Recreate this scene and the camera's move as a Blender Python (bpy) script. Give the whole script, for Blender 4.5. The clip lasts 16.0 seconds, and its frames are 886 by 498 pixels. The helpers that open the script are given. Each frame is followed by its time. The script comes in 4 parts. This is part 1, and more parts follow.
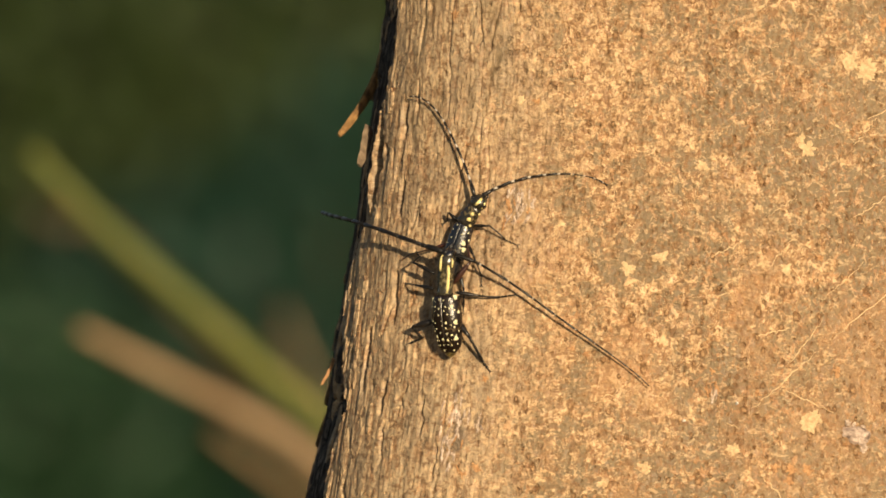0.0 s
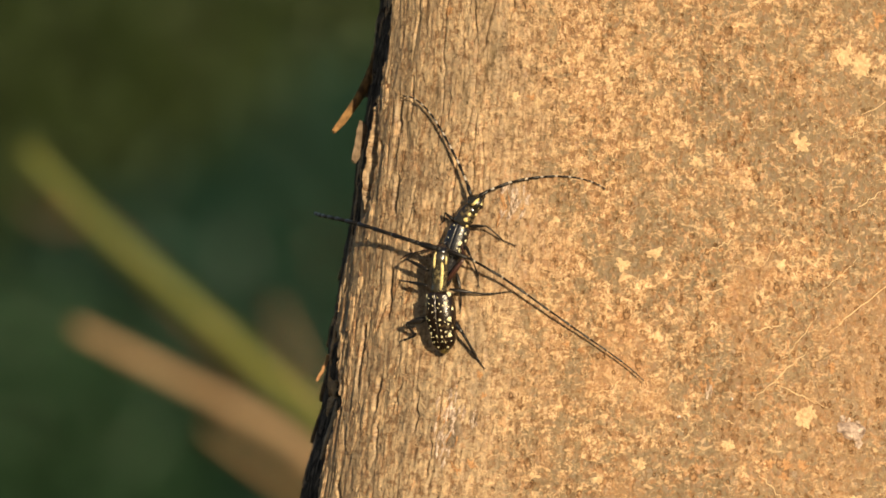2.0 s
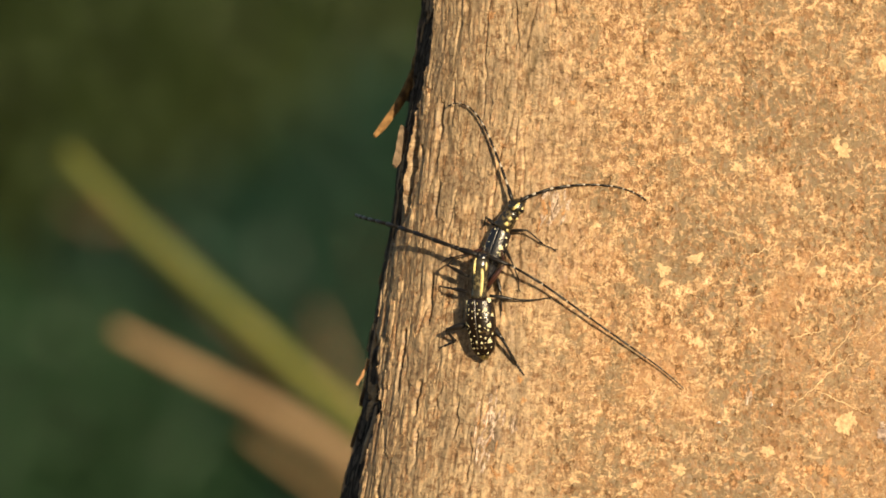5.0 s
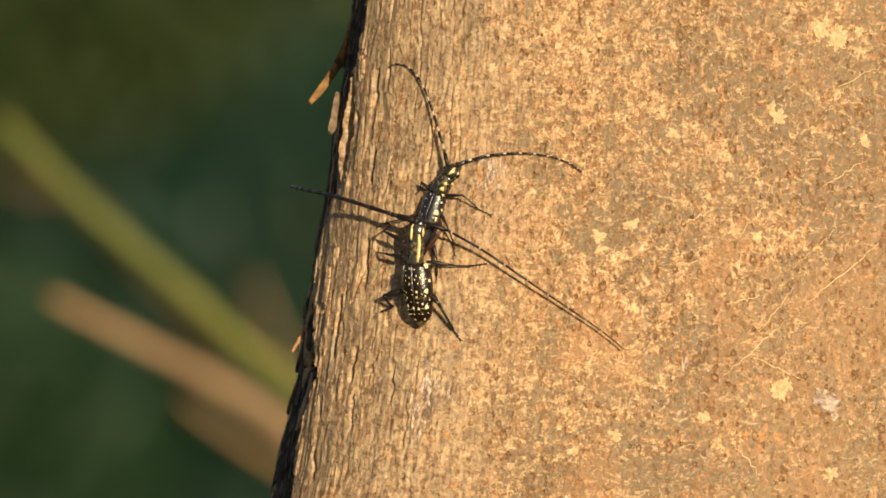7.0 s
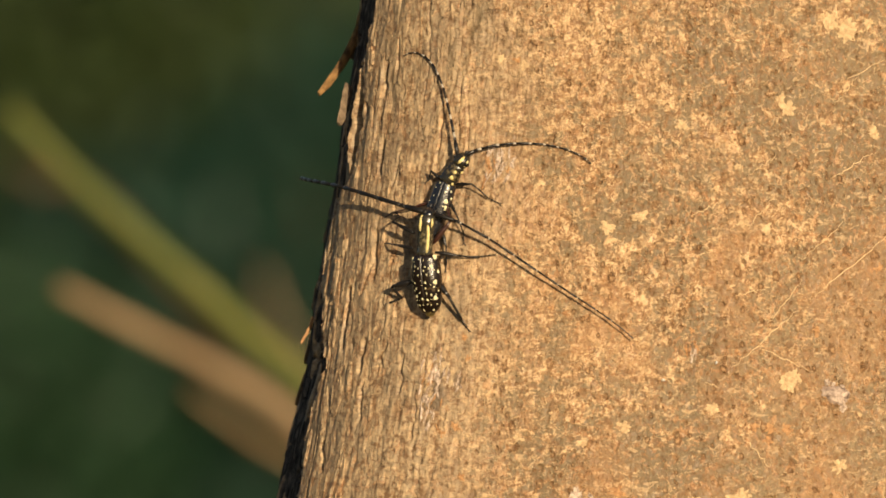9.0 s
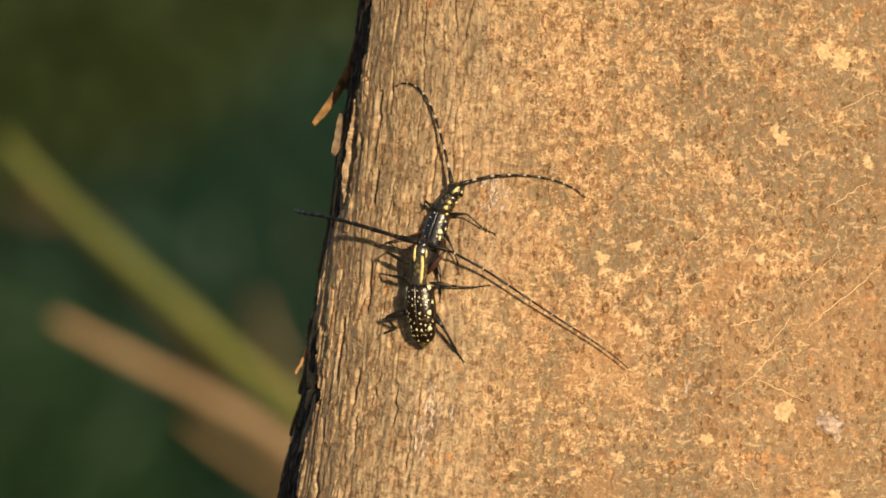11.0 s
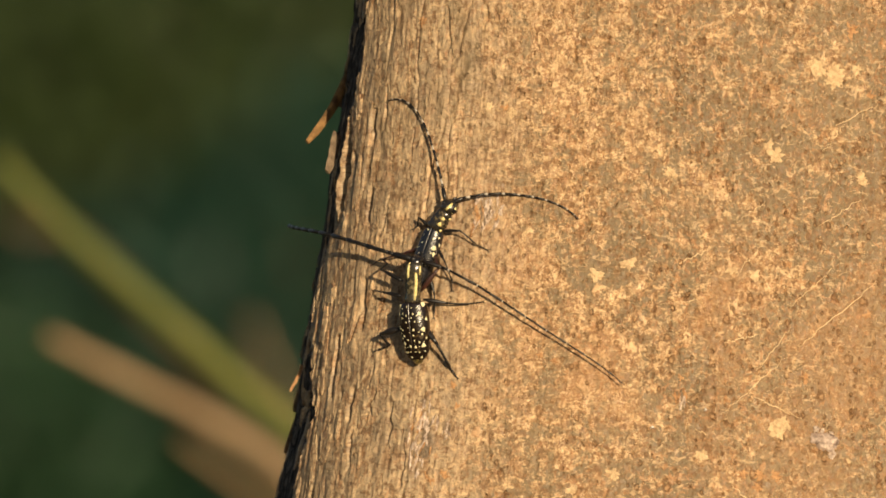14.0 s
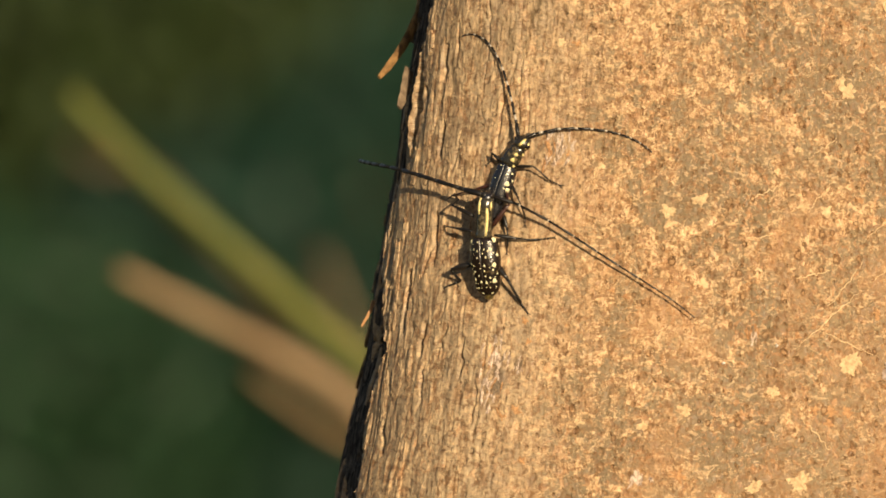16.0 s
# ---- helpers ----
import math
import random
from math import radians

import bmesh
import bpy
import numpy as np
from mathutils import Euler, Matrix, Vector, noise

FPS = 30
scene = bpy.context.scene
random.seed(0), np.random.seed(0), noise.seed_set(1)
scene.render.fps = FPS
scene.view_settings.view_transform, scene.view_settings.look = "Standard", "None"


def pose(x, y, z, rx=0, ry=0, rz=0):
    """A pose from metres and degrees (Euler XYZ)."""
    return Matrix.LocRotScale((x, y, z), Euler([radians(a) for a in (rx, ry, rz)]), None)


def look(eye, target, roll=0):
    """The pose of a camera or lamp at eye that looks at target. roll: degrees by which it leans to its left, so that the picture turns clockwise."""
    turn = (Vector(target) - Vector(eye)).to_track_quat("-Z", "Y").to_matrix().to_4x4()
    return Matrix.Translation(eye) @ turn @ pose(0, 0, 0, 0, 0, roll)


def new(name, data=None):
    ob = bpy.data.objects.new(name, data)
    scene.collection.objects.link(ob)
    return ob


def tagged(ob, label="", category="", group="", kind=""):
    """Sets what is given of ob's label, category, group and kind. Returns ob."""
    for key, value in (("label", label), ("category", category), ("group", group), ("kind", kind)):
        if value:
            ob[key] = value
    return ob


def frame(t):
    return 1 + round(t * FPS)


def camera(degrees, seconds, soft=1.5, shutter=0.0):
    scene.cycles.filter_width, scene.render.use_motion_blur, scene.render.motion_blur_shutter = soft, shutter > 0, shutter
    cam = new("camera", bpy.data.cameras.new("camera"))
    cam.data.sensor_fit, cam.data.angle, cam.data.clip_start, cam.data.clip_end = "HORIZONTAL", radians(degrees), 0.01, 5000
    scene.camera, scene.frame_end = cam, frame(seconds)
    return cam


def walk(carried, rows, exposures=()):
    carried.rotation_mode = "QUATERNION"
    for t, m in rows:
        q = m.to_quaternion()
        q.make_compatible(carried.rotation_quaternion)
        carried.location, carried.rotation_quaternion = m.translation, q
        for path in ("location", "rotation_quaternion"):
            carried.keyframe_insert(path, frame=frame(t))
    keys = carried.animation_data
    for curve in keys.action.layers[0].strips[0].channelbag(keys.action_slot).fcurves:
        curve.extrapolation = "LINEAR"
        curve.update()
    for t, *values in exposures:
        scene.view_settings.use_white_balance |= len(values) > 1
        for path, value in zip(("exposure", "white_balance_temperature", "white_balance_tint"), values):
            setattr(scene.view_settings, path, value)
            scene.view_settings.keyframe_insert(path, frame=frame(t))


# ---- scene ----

import functools

# ================= camera: a long lens held by hand =================
EYE = Vector((0.0, -2.352, 1.300))
LENS = 4.2
# seconds, pan to the left, tilt up, lean (degrees)
AIM = [
    (0, 0.1385, 0.1546, -0.047), (0.5, 0.1639, 0.1595, 0.109), (1, 0.1811, 0.1227, -0.078),
    (1.5, 0.1531, 0.1285, 0.138), (2, 0.1129, 0.1366, -0.142), (2.5, 0.1275, 0.0861, -0.121),
    (3, 0.2349, 0.0517, -0.104), (3.5, 0.2971, 0.1369, -0.45), (3.7, 0.3006, 0.1715, -0.199),
    (5.8, 0.2526, 0.1207, 0.157), (6, 0.2097, 0.0927, 0.162), (6.5, 0.1023, 0.0238, 0.003),
    (7, 0.0, 0.0, 0.0), (7.5, -0.0556, -0.0579, 0.111), (8, -0.0290, -0.0841, -0.025),
    (8.5, 0.0088, -0.0705, 0.015), (9, 0.0422, -0.0409, 0.067), (11.5, -0.0113, 0.1543, -0.016),
    (12, -0.0089, 0.2032, -0.234), (12.5, 0.0164, 0.2131, -0.028), (13, -0.0091, 0.1951, -0.089),
    (13.5, -0.0227, 0.1717, -0.179), (14, -0.0120, 0.1856, -0.078), (14.5, 0.0849, 0.1809, -0.095),
    (15, 0.2222, 0.1258, -0.192), (15.5, 0.2873, 0.0287, 0.001), (16, 0.3283, -0.1196, 0.008),
]
cam = camera(LENS, 16.0, soft=1.75)
cam.data.dof.use_dof = True
cam.data.dof.focus_distance = 2.350
cam.data.dof.aperture_fstop = 29.0


def aim(pan, tilt, lean):
    return Matrix.Translation(EYE) @ pose(0, 0, 0, 90 + tilt, 0, pan) @ pose(0, 0, 0, 0, 0, lean)


# the camera's own slow drift of exposure, in stops
DRIFT = ((0, 0.22), (3.5, 0.25), (6, 0.38), (6.5, 0.37), (7.5, 0.20), (9, 0.14), (11.5, 0.13), (13.5, 0.10), (14.5, 0.10), (15.5, 0.24), (16, 0.26))
walk(cam, [(t, aim(p, q, r)) for t, p, q, r in AIM], exposures=DRIFT)

# ================= light: a low warm sun behind the camera =================
SUN_RIGHT, SUN_UP = 18.0, 12.0
world = bpy.data.worlds.new("sky")
scene.world = world
world.use_nodes = True
wn = world.node_tree.nodes
sky = wn.new("ShaderNodeTexSky")
sky.sky_type = "NISHITA"
sky.sun_disc = False
sky.sun_elevation = radians(SUN_UP)
sky.sun_rotation = radians(180 - SUN_RIGHT)
world.node_tree.links.new(sky.outputs[0], wn["Background"].inputs[0])
wn["Background"].inputs[1].default_value = 0.06
lamp = bpy.data.lights.new("sun", "SUN")
lamp.energy = 4.8
lamp.angle = radians(0.5)
lamp.color = (1.0, 0.80, 0.525)
to_sun = Vector((math.sin(radians(SUN_RIGHT)) * math.cos(radians(SUN_UP)), -math.cos(radians(SUN_RIGHT)) * math.cos(radians(SUN_UP)), math.sin(radians(SUN_UP))))
sun = new("sun", lamp)
sun.matrix_world = look(to_sun * 30, (0, 0, 0))

# ================= materials =================


class Mat:
    """A small writer of node materials."""

    def __init__(self, name):
        self.m = bpy.data.materials.new(name)
        self.m.use_nodes = True
        self.t = self.m.node_tree
        self.b = self.t.nodes["Principled BSDF"]

    def node(self, kind, **values):
        n = self.t.nodes.new(kind)
        for k, v in values.items():
            n.inputs[k].default_value = v
        return n

    def link(self, a, b):
        self.t.links.new(a, b)

    def coords(self, scale=(1, 1, 1), uv=False, turn=0.0):
        c = self.t.nodes.new("ShaderNodeTexCoord")
        m = self.t.nodes.new("ShaderNodeMapping")
        m.inputs["Scale"].default_value = scale
        m.inputs["Rotation"].default_value = (0, 0, radians(turn))
        self.link(c.outputs["UV" if uv else "Object"], m.inputs["Vector"])
        return m.outputs["Vector"]

    def noise(self, vector, scale, detail=4.0, rough=0.55, distort=0.0):
        n = self.node("ShaderNodeTexNoise", Scale=scale, Detail=detail, Roughness=rough, Distortion=distort)
        self.link(vector, n.inputs["Vector"])
        return n.outputs["Fac"]

    def cells(self, vector, scale, feature="F1", jitter=1.0):
        n = self.node("ShaderNodeTexVoronoi", Scale=scale, Randomness=jitter)
        n.feature = feature
        self.link(vector, n.inputs["Vector"])
        return n

    def ramp(self, fac, stops, smooth=False):
        n = self.t.nodes.new("ShaderNodeValToRGB")
        n.color_ramp.interpolation = "EASE" if smooth else "LINEAR"
        e = n.color_ramp.elements
        while len(e) < len(stops):
            e.new(0.5)
        for el, (p, c) in zip(e, stops):
            el.position = p
            el.color = (c, c, c, 1) if isinstance(c, (int, float)) else (*c, 1)
        self.link(fac, n.inputs["Fac"])
        return n.outputs["Color"]

    def mix(self, fac, a, b, how="MIX"):
        n = self.t.nodes.new("ShaderNodeMix")
        n.data_type, n.blend_type = "RGBA", how
        for value, socket in ((fac, n.inputs[0]), (a, n.inputs[6]), (b, n.inputs[7])):
            if hasattr(value, "links"):
                self.link(value, socket)
            elif isinstance(value, (int, float)):
                socket.default_value = value
            else:
                socket.default_value = (*value, 1)
        return n.outputs[2]

    def sums(self, how, a, b):
        n = self.t.nodes.new("ShaderNodeMath")
        n.operation = how
        for value, socket in ((a, n.inputs[0]), (b, n.inputs[1])):
            if hasattr(value, "links"):
                self.link(value, socket)
            else:
                socket.default_value = value
        return n.outputs[0]

    def color(self, c):
        if hasattr(c, "links"):
            self.link(c, self.b.inputs["Base Color"])
        else:
            self.b.inputs["Base Color"].default_value = (*c, 1)

    def surface(self, rough=0.8, metal=0.0, spec=0.5):
        for value, key in ((rough, "Roughness"), (metal, "Metallic"), (spec, "Specular IOR Level")):
            if hasattr(value, "links"):
                self.link(value, self.b.inputs[key])
            else:
                self.b.inputs[key].default_value = value

    def bump(self, height, distance, strength=1.0):
        n = self.node("ShaderNodeBump", Strength=strength, Distance=distance)
        self.link(height, n.inputs["Height"])
        if self.b.inputs["Normal"].links:
            self.link(self.b.inputs["Normal"].links[0].from_socket, n.inputs["Normal"])
        self.link(n.outputs["Normal"], self.b.inputs["Normal"])


def plain(name, c, c2, scale, rough=0.7, spec=0.4, bump=0.0):
    m = Mat(name)
    f = m.noise(m.coords(), scale, 5, 0.6)
    m.color(m.mix(m.ramp(f, [(0.35, 0.0), (0.65, 1.0)]), c, c2))
    m.surface(rough, 0.0, spec)
    if bump:
        m.bump(f, bump)
    return m.m


def bark_material():
    """Grey-tan skin, peach under-layer showing where it is rubbed, brown pores; the UV map holds metres along the girth and the height."""
    m = Mat("bark")
    v = m.coords((1000, 800, 1), uv=True)
    fibre = m.coords((1000, 300, 1), uv=True)
    split = m.node("ShaderNodeSeparateXYZ")
    c = m.t.nodes.new("ShaderNodeTexCoord")
    m.link(c.outputs["UV"], split.inputs[0])
    add = functools.partial(m.sums, "ADD")
    times = functools.partial(m.sums, "MULTIPLY")
    zone = m.noise(v, 0.045, 4, 0.55, 0.6)
    big = m.noise(v, 0.13, 4, 0.60, 0.5)
    mid = m.noise(v, 0.34, 4, 0.62, 0.8)
    small = m.noise(v, 0.80, 3, 0.60, 0.7)
    fine = m.noise(v, 1.7, 2, 0.55)
    strand = m.noise(fibre, 0.80, 4, 0.62, 0.35)
    plank = m.noise(fibre, 0.36, 4, 0.6, 0.3)
    smear = m.noise(m.coords((1000, 420, 1), uv=True), 0.42, 4, 0.62, 0.6)
    girth = add(times(split.outputs["X"], -22.0), times(big, 0.5))
    old = m.ramp(girth, [(0.34, 0.0), (0.95, 1.0)], True)
    # the thin olive-grey skin, in smooth upright smears
    skin = m.mix(m.ramp(small, [(0.40, 0.0), (0.62, 1.0)]), (0.175, 0.118, 0.060), (0.300, 0.214, 0.118))
    skin = m.mix(m.ramp(smear, [(0.42, 0.0), (0.58, 0.75)]), skin, (0.262, 0.190, 0.108))
    skin = m.mix(m.ramp(zone, [(0.38, 0.7), (0.54, 0.0)]), skin, (0.172, 0.122, 0.066))
    # the rubbed layer under it: peach and cream grains in brown seams
    grains = m.cells(v, 1.05)
    tone = m.ramp(grains.outputs["Color"], [(0.15, (0.32, 0.180, 0.083)), (0.40, (0.42, 0.258, 0.124)), (0.62, (0.52, 0.340, 0.176)), (0.88, (0.68, 0.465, 0.256))])
    peach = m.mix(m.ramp(fine, [(0.38, 0.40), (0.56, 0.0)]), tone, (0.27, 0.130, 0.055))
    peach = m.mix(m.ramp(small, [(0.55, 0.0), (0.66, 0.6)]), peach, (0.70, 0.475, 0.260))
    brushed = m.noise(m.coords((520, 1150, 1), uv=True, turn=8.0), 0.62, 3, 0.62, 1.0)
    reach = add(add(times(big, 0.30), times(mid, 0.30)), add(add(times(smear, 0.20), times(brushed, 0.24)), times(m.sums("SUBTRACT", zone, 0.5), 0.24)))
    reach = add(reach, m.sums("SUBTRACT", times(split.outputs["Y"], 0.45), times(split.outputs["X"], 1.25)))
    worn = m.ramp(reach, [(0.486, 0.0), (0.544, 1.0)])
    marked = add(times(worn, 0.45), 0.55)
    col = m.mix(worn, skin, peach)
    # pale strokes and cream flecks, a little wider than tall
    wide = m.coords((640, 1100, 1), uv=True)
    stroke = m.noise(wide, 0.50, 3, 0.66, 1.4)
    col = m.mix(times(m.ramp(stroke, [(0.575, 0.0), (0.62, 0.85)]), marked), col, (0.74, 0.500, 0.275))
    creams = m.ramp(m.noise(v, 0.42, 4, 0.66, 1.0), [(0.59, 0.0), (0.64, 1.0)])
    col = m.mix(times(times(creams, 0.9), marked), col, (0.88, 0.640, 0.375))
    # rust-brown spots, alone and in drifts
    rust = times(m.ramp(m.noise(v, 0.42, 4, 0.66, 1.2), [(0.565, 0.0), (0.625, 1.0)]), m.ramp(m.noise(v, 0.075, 3, 0.6, 0.8), [(0.40, 0.35), (0.58, 1.0)]))
    col = m.mix(times(rust, 0.75), col, (0.39, 0.180, 0.070))
    col = m.mix(times(m.ramp(stroke, [(0.385, 0.85), (0.43, 0.0)]), marked), col, (0.225, 0.112, 0.046))
    # a scatter of small brown and orange specks, in drifts
    for scale, drift, ink, strength in ((1.00, 0.10, (0.160, 0.085, 0.038), 0.85), (0.72, 0.13, (0.185, 0.098, 0.044), 0.75), (0.85, 0.08, (0.40, 0.205, 0.088), 0.60)):
        speck = m.ramp(m.noise(m.coords((1000, 700 + 200 * strength, 1), uv=True, turn=20 * scale), scale, 2, 0.6, 0.5), [(0.375, 1.0), (0.415, 0.0)])
        speck = times(speck, m.ramp(m.noise(v, drift, 3, 0.6, 0.4), [(0.42, 0.15), (0.54, 1.0)]))
        col = m.mix(times(speck, strength), col, ink)
    # short worm-like scratches, brown and pale, mostly upright
    for stretch, scale, width, ink, strength in (((1000, 520, 1), 0.62, 0.012, (0.19, 0.088, 0.034), 0.85), ((1000, 760, 1), 0.75, 0.010, (0.78, 0.555, 0.320), 0.75), ((860, 1000, 1), 0.70, 0.011, (0.27, 0.115, 0.040), 0.80)):
        line = m.noise(m.coords(stretch, uv=True, turn=12.0), scale, 1, 0.5, 0.9)
        line = m.ramp(m.sums("ABSOLUTE", m.sums("SUBTRACT", line, 0.5), 0), [(width, 1.0), (width * 2.6, 0.0)])
        some = m.ramp(m.noise(v, 0.55 + scale * 0.2, 3, 0.6), [(0.50, 0.0), (0.56, 1.0)])
        col = m.mix(times(times(times(line, some), marked), strength), col, ink)
    # a warm wash where the inner bark shines through, more of it low down
    warm = m.ramp(m.sums("SUBTRACT", m.noise(v, 0.055, 5, 0.62, 0.7), times(split.outputs["Y"], 1.2)), [(0.50, 0.0), (0.66, 0.40)])
    col = m.mix(warm, col, (0.40, 0.205, 0.088))
    # breathing pores of two sizes, taller than wide: brown rims, paler hearts, or plain dark pits
    oval = m.coords((1000, 740, 1), uv=True)
    crowd = m.ramp(m.noise(v, 0.085, 3, 0.6, 0.5), [(0.40, 0.35), (0.56, 1.0)])
    pit = None
    for scale, low, strength in ((0.37, 0.58, 0.70), (0.58, 0.56, 0.70), (0.95, 0.58, 0.75)):
        pores = m.cells(oval, scale)
        lot = m.node("ShaderNodeSeparateColor")
        m.link(pores.outputs["Color"], lot.inputs[0])
        pick = times(m.ramp(lot.outputs[0], [(low, 0.0), (low + 0.03, 1.0)]), crowd)
        size = add(pores.outputs["Distance"], times(m.sums("SUBTRACT", m.noise(v, 1.05, 3, 0.70), 0.5), 0.60))
        rim = m.ramp(size, [(0.08, 0.0), (0.14, 0.15), (0.20, 1.0), (0.25, 0.8), (0.33, 0.0)])
        hole = m.ramp(size, [(0.12, 1.0), (0.22, 0.0)])
        rim = m.mix(m.ramp(lot.outputs[1], [(0.52, 0.0), (0.56, 1.0)]), rim, hole)
        col = m.mix(times(times(m.ramp(size, [(0.20, 0.7), (0.30, 0.0)]), pick), strength), col, (0.40, 0.215, 0.088))
        col = m.mix(times(times(rim, pick), strength), col, (0.150, 0.068, 0.026))
        pit = times(rim, pick) if pit is None else add(pit, times(rim, pick))
    # split side: fibrous, brown and grey strands
    strands = m.ramp(strand, [(0.35, (0.125, 0.073, 0.038)), (0.41, (0.285, 0.187, 0.105)), (0.50, (0.385, 0.275, 0.165)), (0.61, (0.64, 0.475, 0.290))])
    strands = m.mix(m.ramp(plank, [(0.45, 0.0), (0.56, 0.75)]), strands, (0.375, 0.285, 0.180))
    strands = m.mix(m.ramp(plank, [(0.34, 0.7), (0.43, 0.0)]), strands, (0.41, 0.220, 0.096))
    strands = m.mix(m.ramp(stroke, [(0.58, 0.0), (0.63, 0.6)]), strands, (0.66, 0.455, 0.255))
    strands = m.mix(m.ramp(stroke, [(0.385, 0.7), (0.43, 0.0)]), strands, (0.19, 0.095, 0.040))
    strands = m.mix(m.ramp(small, [(0.55, 0.0), (0.63, 0.75)]), strands, (0.66, 0.465, 0.270))
    strands = m.mix(m.ramp(small, [(0.38, 0.8), (0.44, 0.0)]), strands, (0.165, 0.080, 0.034))
    strands = m.mix(times(creams, 0.6), strands, (0.80, 0.58, 0.35))
    strands = m.mix(times(rust, 0.5), strands, (0.40, 0.175, 0.065))
    col = m.mix(times(old, 0.82), col, strands)
    # grey weathering in long drifts, and a dark stain beside the healed scar
    drift = m.ramp(m.noise(m.coords((1000, 380, 1), uv=True), 0.10, 5, 0.62, 0.5), [(0.47, 0.0), (0.58, 1.0)])
    col = m.mix(times(times(drift, old), 0.38), col, (0.185, 0.138, 0.092))
    spot = m.node("ShaderNodeVectorMath")
    spot.operation = "SUBTRACT"
    spot.inputs[1].default_value = (-0.0262, -0.0300, 0)
    m.link(c.outputs["UV"], spot.inputs[0])
    grow = m.node("ShaderNodeVectorMath")
    grow.operation = "MULTIPLY"
    grow.inputs[1].default_value = (210, 95, 0)
    m.link(spot.outputs["Vector"], grow.inputs[0])
    far = m.node("ShaderNodeVectorMath")
    far.operation = "LENGTH"
    m.link(grow.outputs["Vector"], far.inputs[0])
    stain = m.ramp(add(far.outputs["Value"], times(mid, 1.1)), [(0.75, 1.0), (1.45, 0.0)])
    col = m.mix(times(stain, 0.65), col, (0.150, 0.112, 0.080))
    # olive-brown algae creeping down from above in the split bark
    algae = m.ramp(add(m.noise(fibre, 0.16, 6, 0.68, 0.6), times(split.outputs["Y"], 3.0)), [(0.60, 0.0), (0.74, 1.0)])
    col = m.mix(times(times(algae, m.ramp(strand, [(0.40, 1.0), (0.60, 0.35)])), add(times(old, 0.55), 0.15)), col, (0.135, 0.092, 0.042))
    # oldest layer past the broken lip: weathered grey, darkened with painted shade
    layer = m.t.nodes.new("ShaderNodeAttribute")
    layer.attribute_name = "edge_shade"
    shade_mask = m.ramp(layer.outputs["Fac"], [(0.55, 0.0), (0.95, 1.0)])
    col = m.mix(shade_mask, col, m.ramp(strand, [(0.38, (0.020, 0.016, 0.014)), (0.50, (0.070, 0.056, 0.047)), (0.62, (0.17, 0.138, 0.112))]))
    m.color(col)
    # the painted edge band stays matte, so sky gloss does not lighten it
    m.surface(m.mix(shade_mask, m.ramp(small, [(0.35, 0.42), (0.65, 0.80)]), (0.95, 0.95, 0.95)), 0.0, m.ramp(shade_mask, [(0.0, 0.45), (1.0, 0.08)]))
    m.bump(fine, 0.00012)
    m.bump(times(small, m.sums("SUBTRACT", 1.0, times(old, 0.7))), 0.0006)
    m.bump(m.sums("SUBTRACT", times(worn, 0.35), times(pit, 0.8)), 0.00025)
    m.bump(times(strand, old), 0.0004)
    return m.m


BARK = bark_material()
SOIL = plain("soil", (0.045, 0.050, 0.018), (0.10, 0.075, 0.035), 6.0, 0.95, 0.2, 0.02)

# ================= the ground =================


def mesh_object(name, verts, faces, material, smooth=True):
    me = bpy.data.meshes.new(name)
    me.from_pydata(verts, [], faces)
    me.materials.append(material)
    if smooth:
        me.polygons.foreach_set("use_smooth", [True] * len(me.polygons))
    return new(name, me)


def part(name, bm, material, parent, label="", smooth=True):
    me = bpy.data.meshes.new(name)
    bmesh.ops.recalc_face_normals(bm, faces=bm.faces)
    bm.to_mesh(me)
    bm.free()
    for mat in material if isinstance(material, (list, tuple)) else (material,):
        me.materials.append(mat)
    if smooth:
        me.polygons.foreach_set("use_smooth", [True] * len(me.polygons))
    ob = new(name, me)
    ob.parent = parent
    return tagged(ob, label)


def build_ground():
    n = 90
    axis = [math.copysign(abs(s) ** 3.2, s) * 900 for s in np.linspace(-1, 1, n)]
    verts = [(x, y, 0.05 * noise.noise(Vector((x * 0.6, y * 0.6, 3))) - 0.03) for y in axis for x in axis]
    faces = [(j * n + i, j * n + i + 1, (j + 1) * n + i + 1, (j + 1) * n + i) for j in range(n - 1) for i in range(n - 1)]
    g = mesh_object("ground", verts, faces, SOIL)
    tagged(g, "dark brown-green soil reaching to the horizon", "ground", kind="structure")


build_ground()

# ================= the tree trunk =================
ROOT_Z = 1.300


def trunk_plan():
    """The trunk's outline at eye height, by the turn of its surface: a broad flat face, round corners. Metres along the girth, x, y, turn."""
    turn = np.radians(np.arange(-180, 180.01, 0.05))

    def swell(at, spread):
        d = (np.degrees(turn) - at + 90) % 180 - 90
        return np.exp(-(d / spread) ** 2 / 2)
    rho = 0.038 + 0.190 * swell(8, 9) + 0.140 * swell(-98, 8) + 0.022 * swell(-79, 6)
    step = radians(0.05)
    x = np.cumsum(rho * np.cos(turn)) * step
    y = np.cumsum(rho * np.sin(turn)) * step
    s = np.cumsum(rho) * step
    s -= np.interp(0, turn, s)
    return s, x - (x.max() + x.min()) / 2, y - (y.max() + y.min()) / 2, turn


PLAN = trunk_plan()
HALF_WIDTH = float(PLAN[1].max())
CENTRE_X, CENTRE_Y = -0.02740 + HALF_WIDTH, 0.06082
LEAN = 0.022


def trunk_scale(z):
    """How far the outline has grown or shrunk at a height."""
    return 1 - 0.157 / HALF_WIDTH * 0.20 * (np.tanh((z - 1.18) / 0.20) - 0.53705) + 0.3 * np.exp(-z / 0.12)


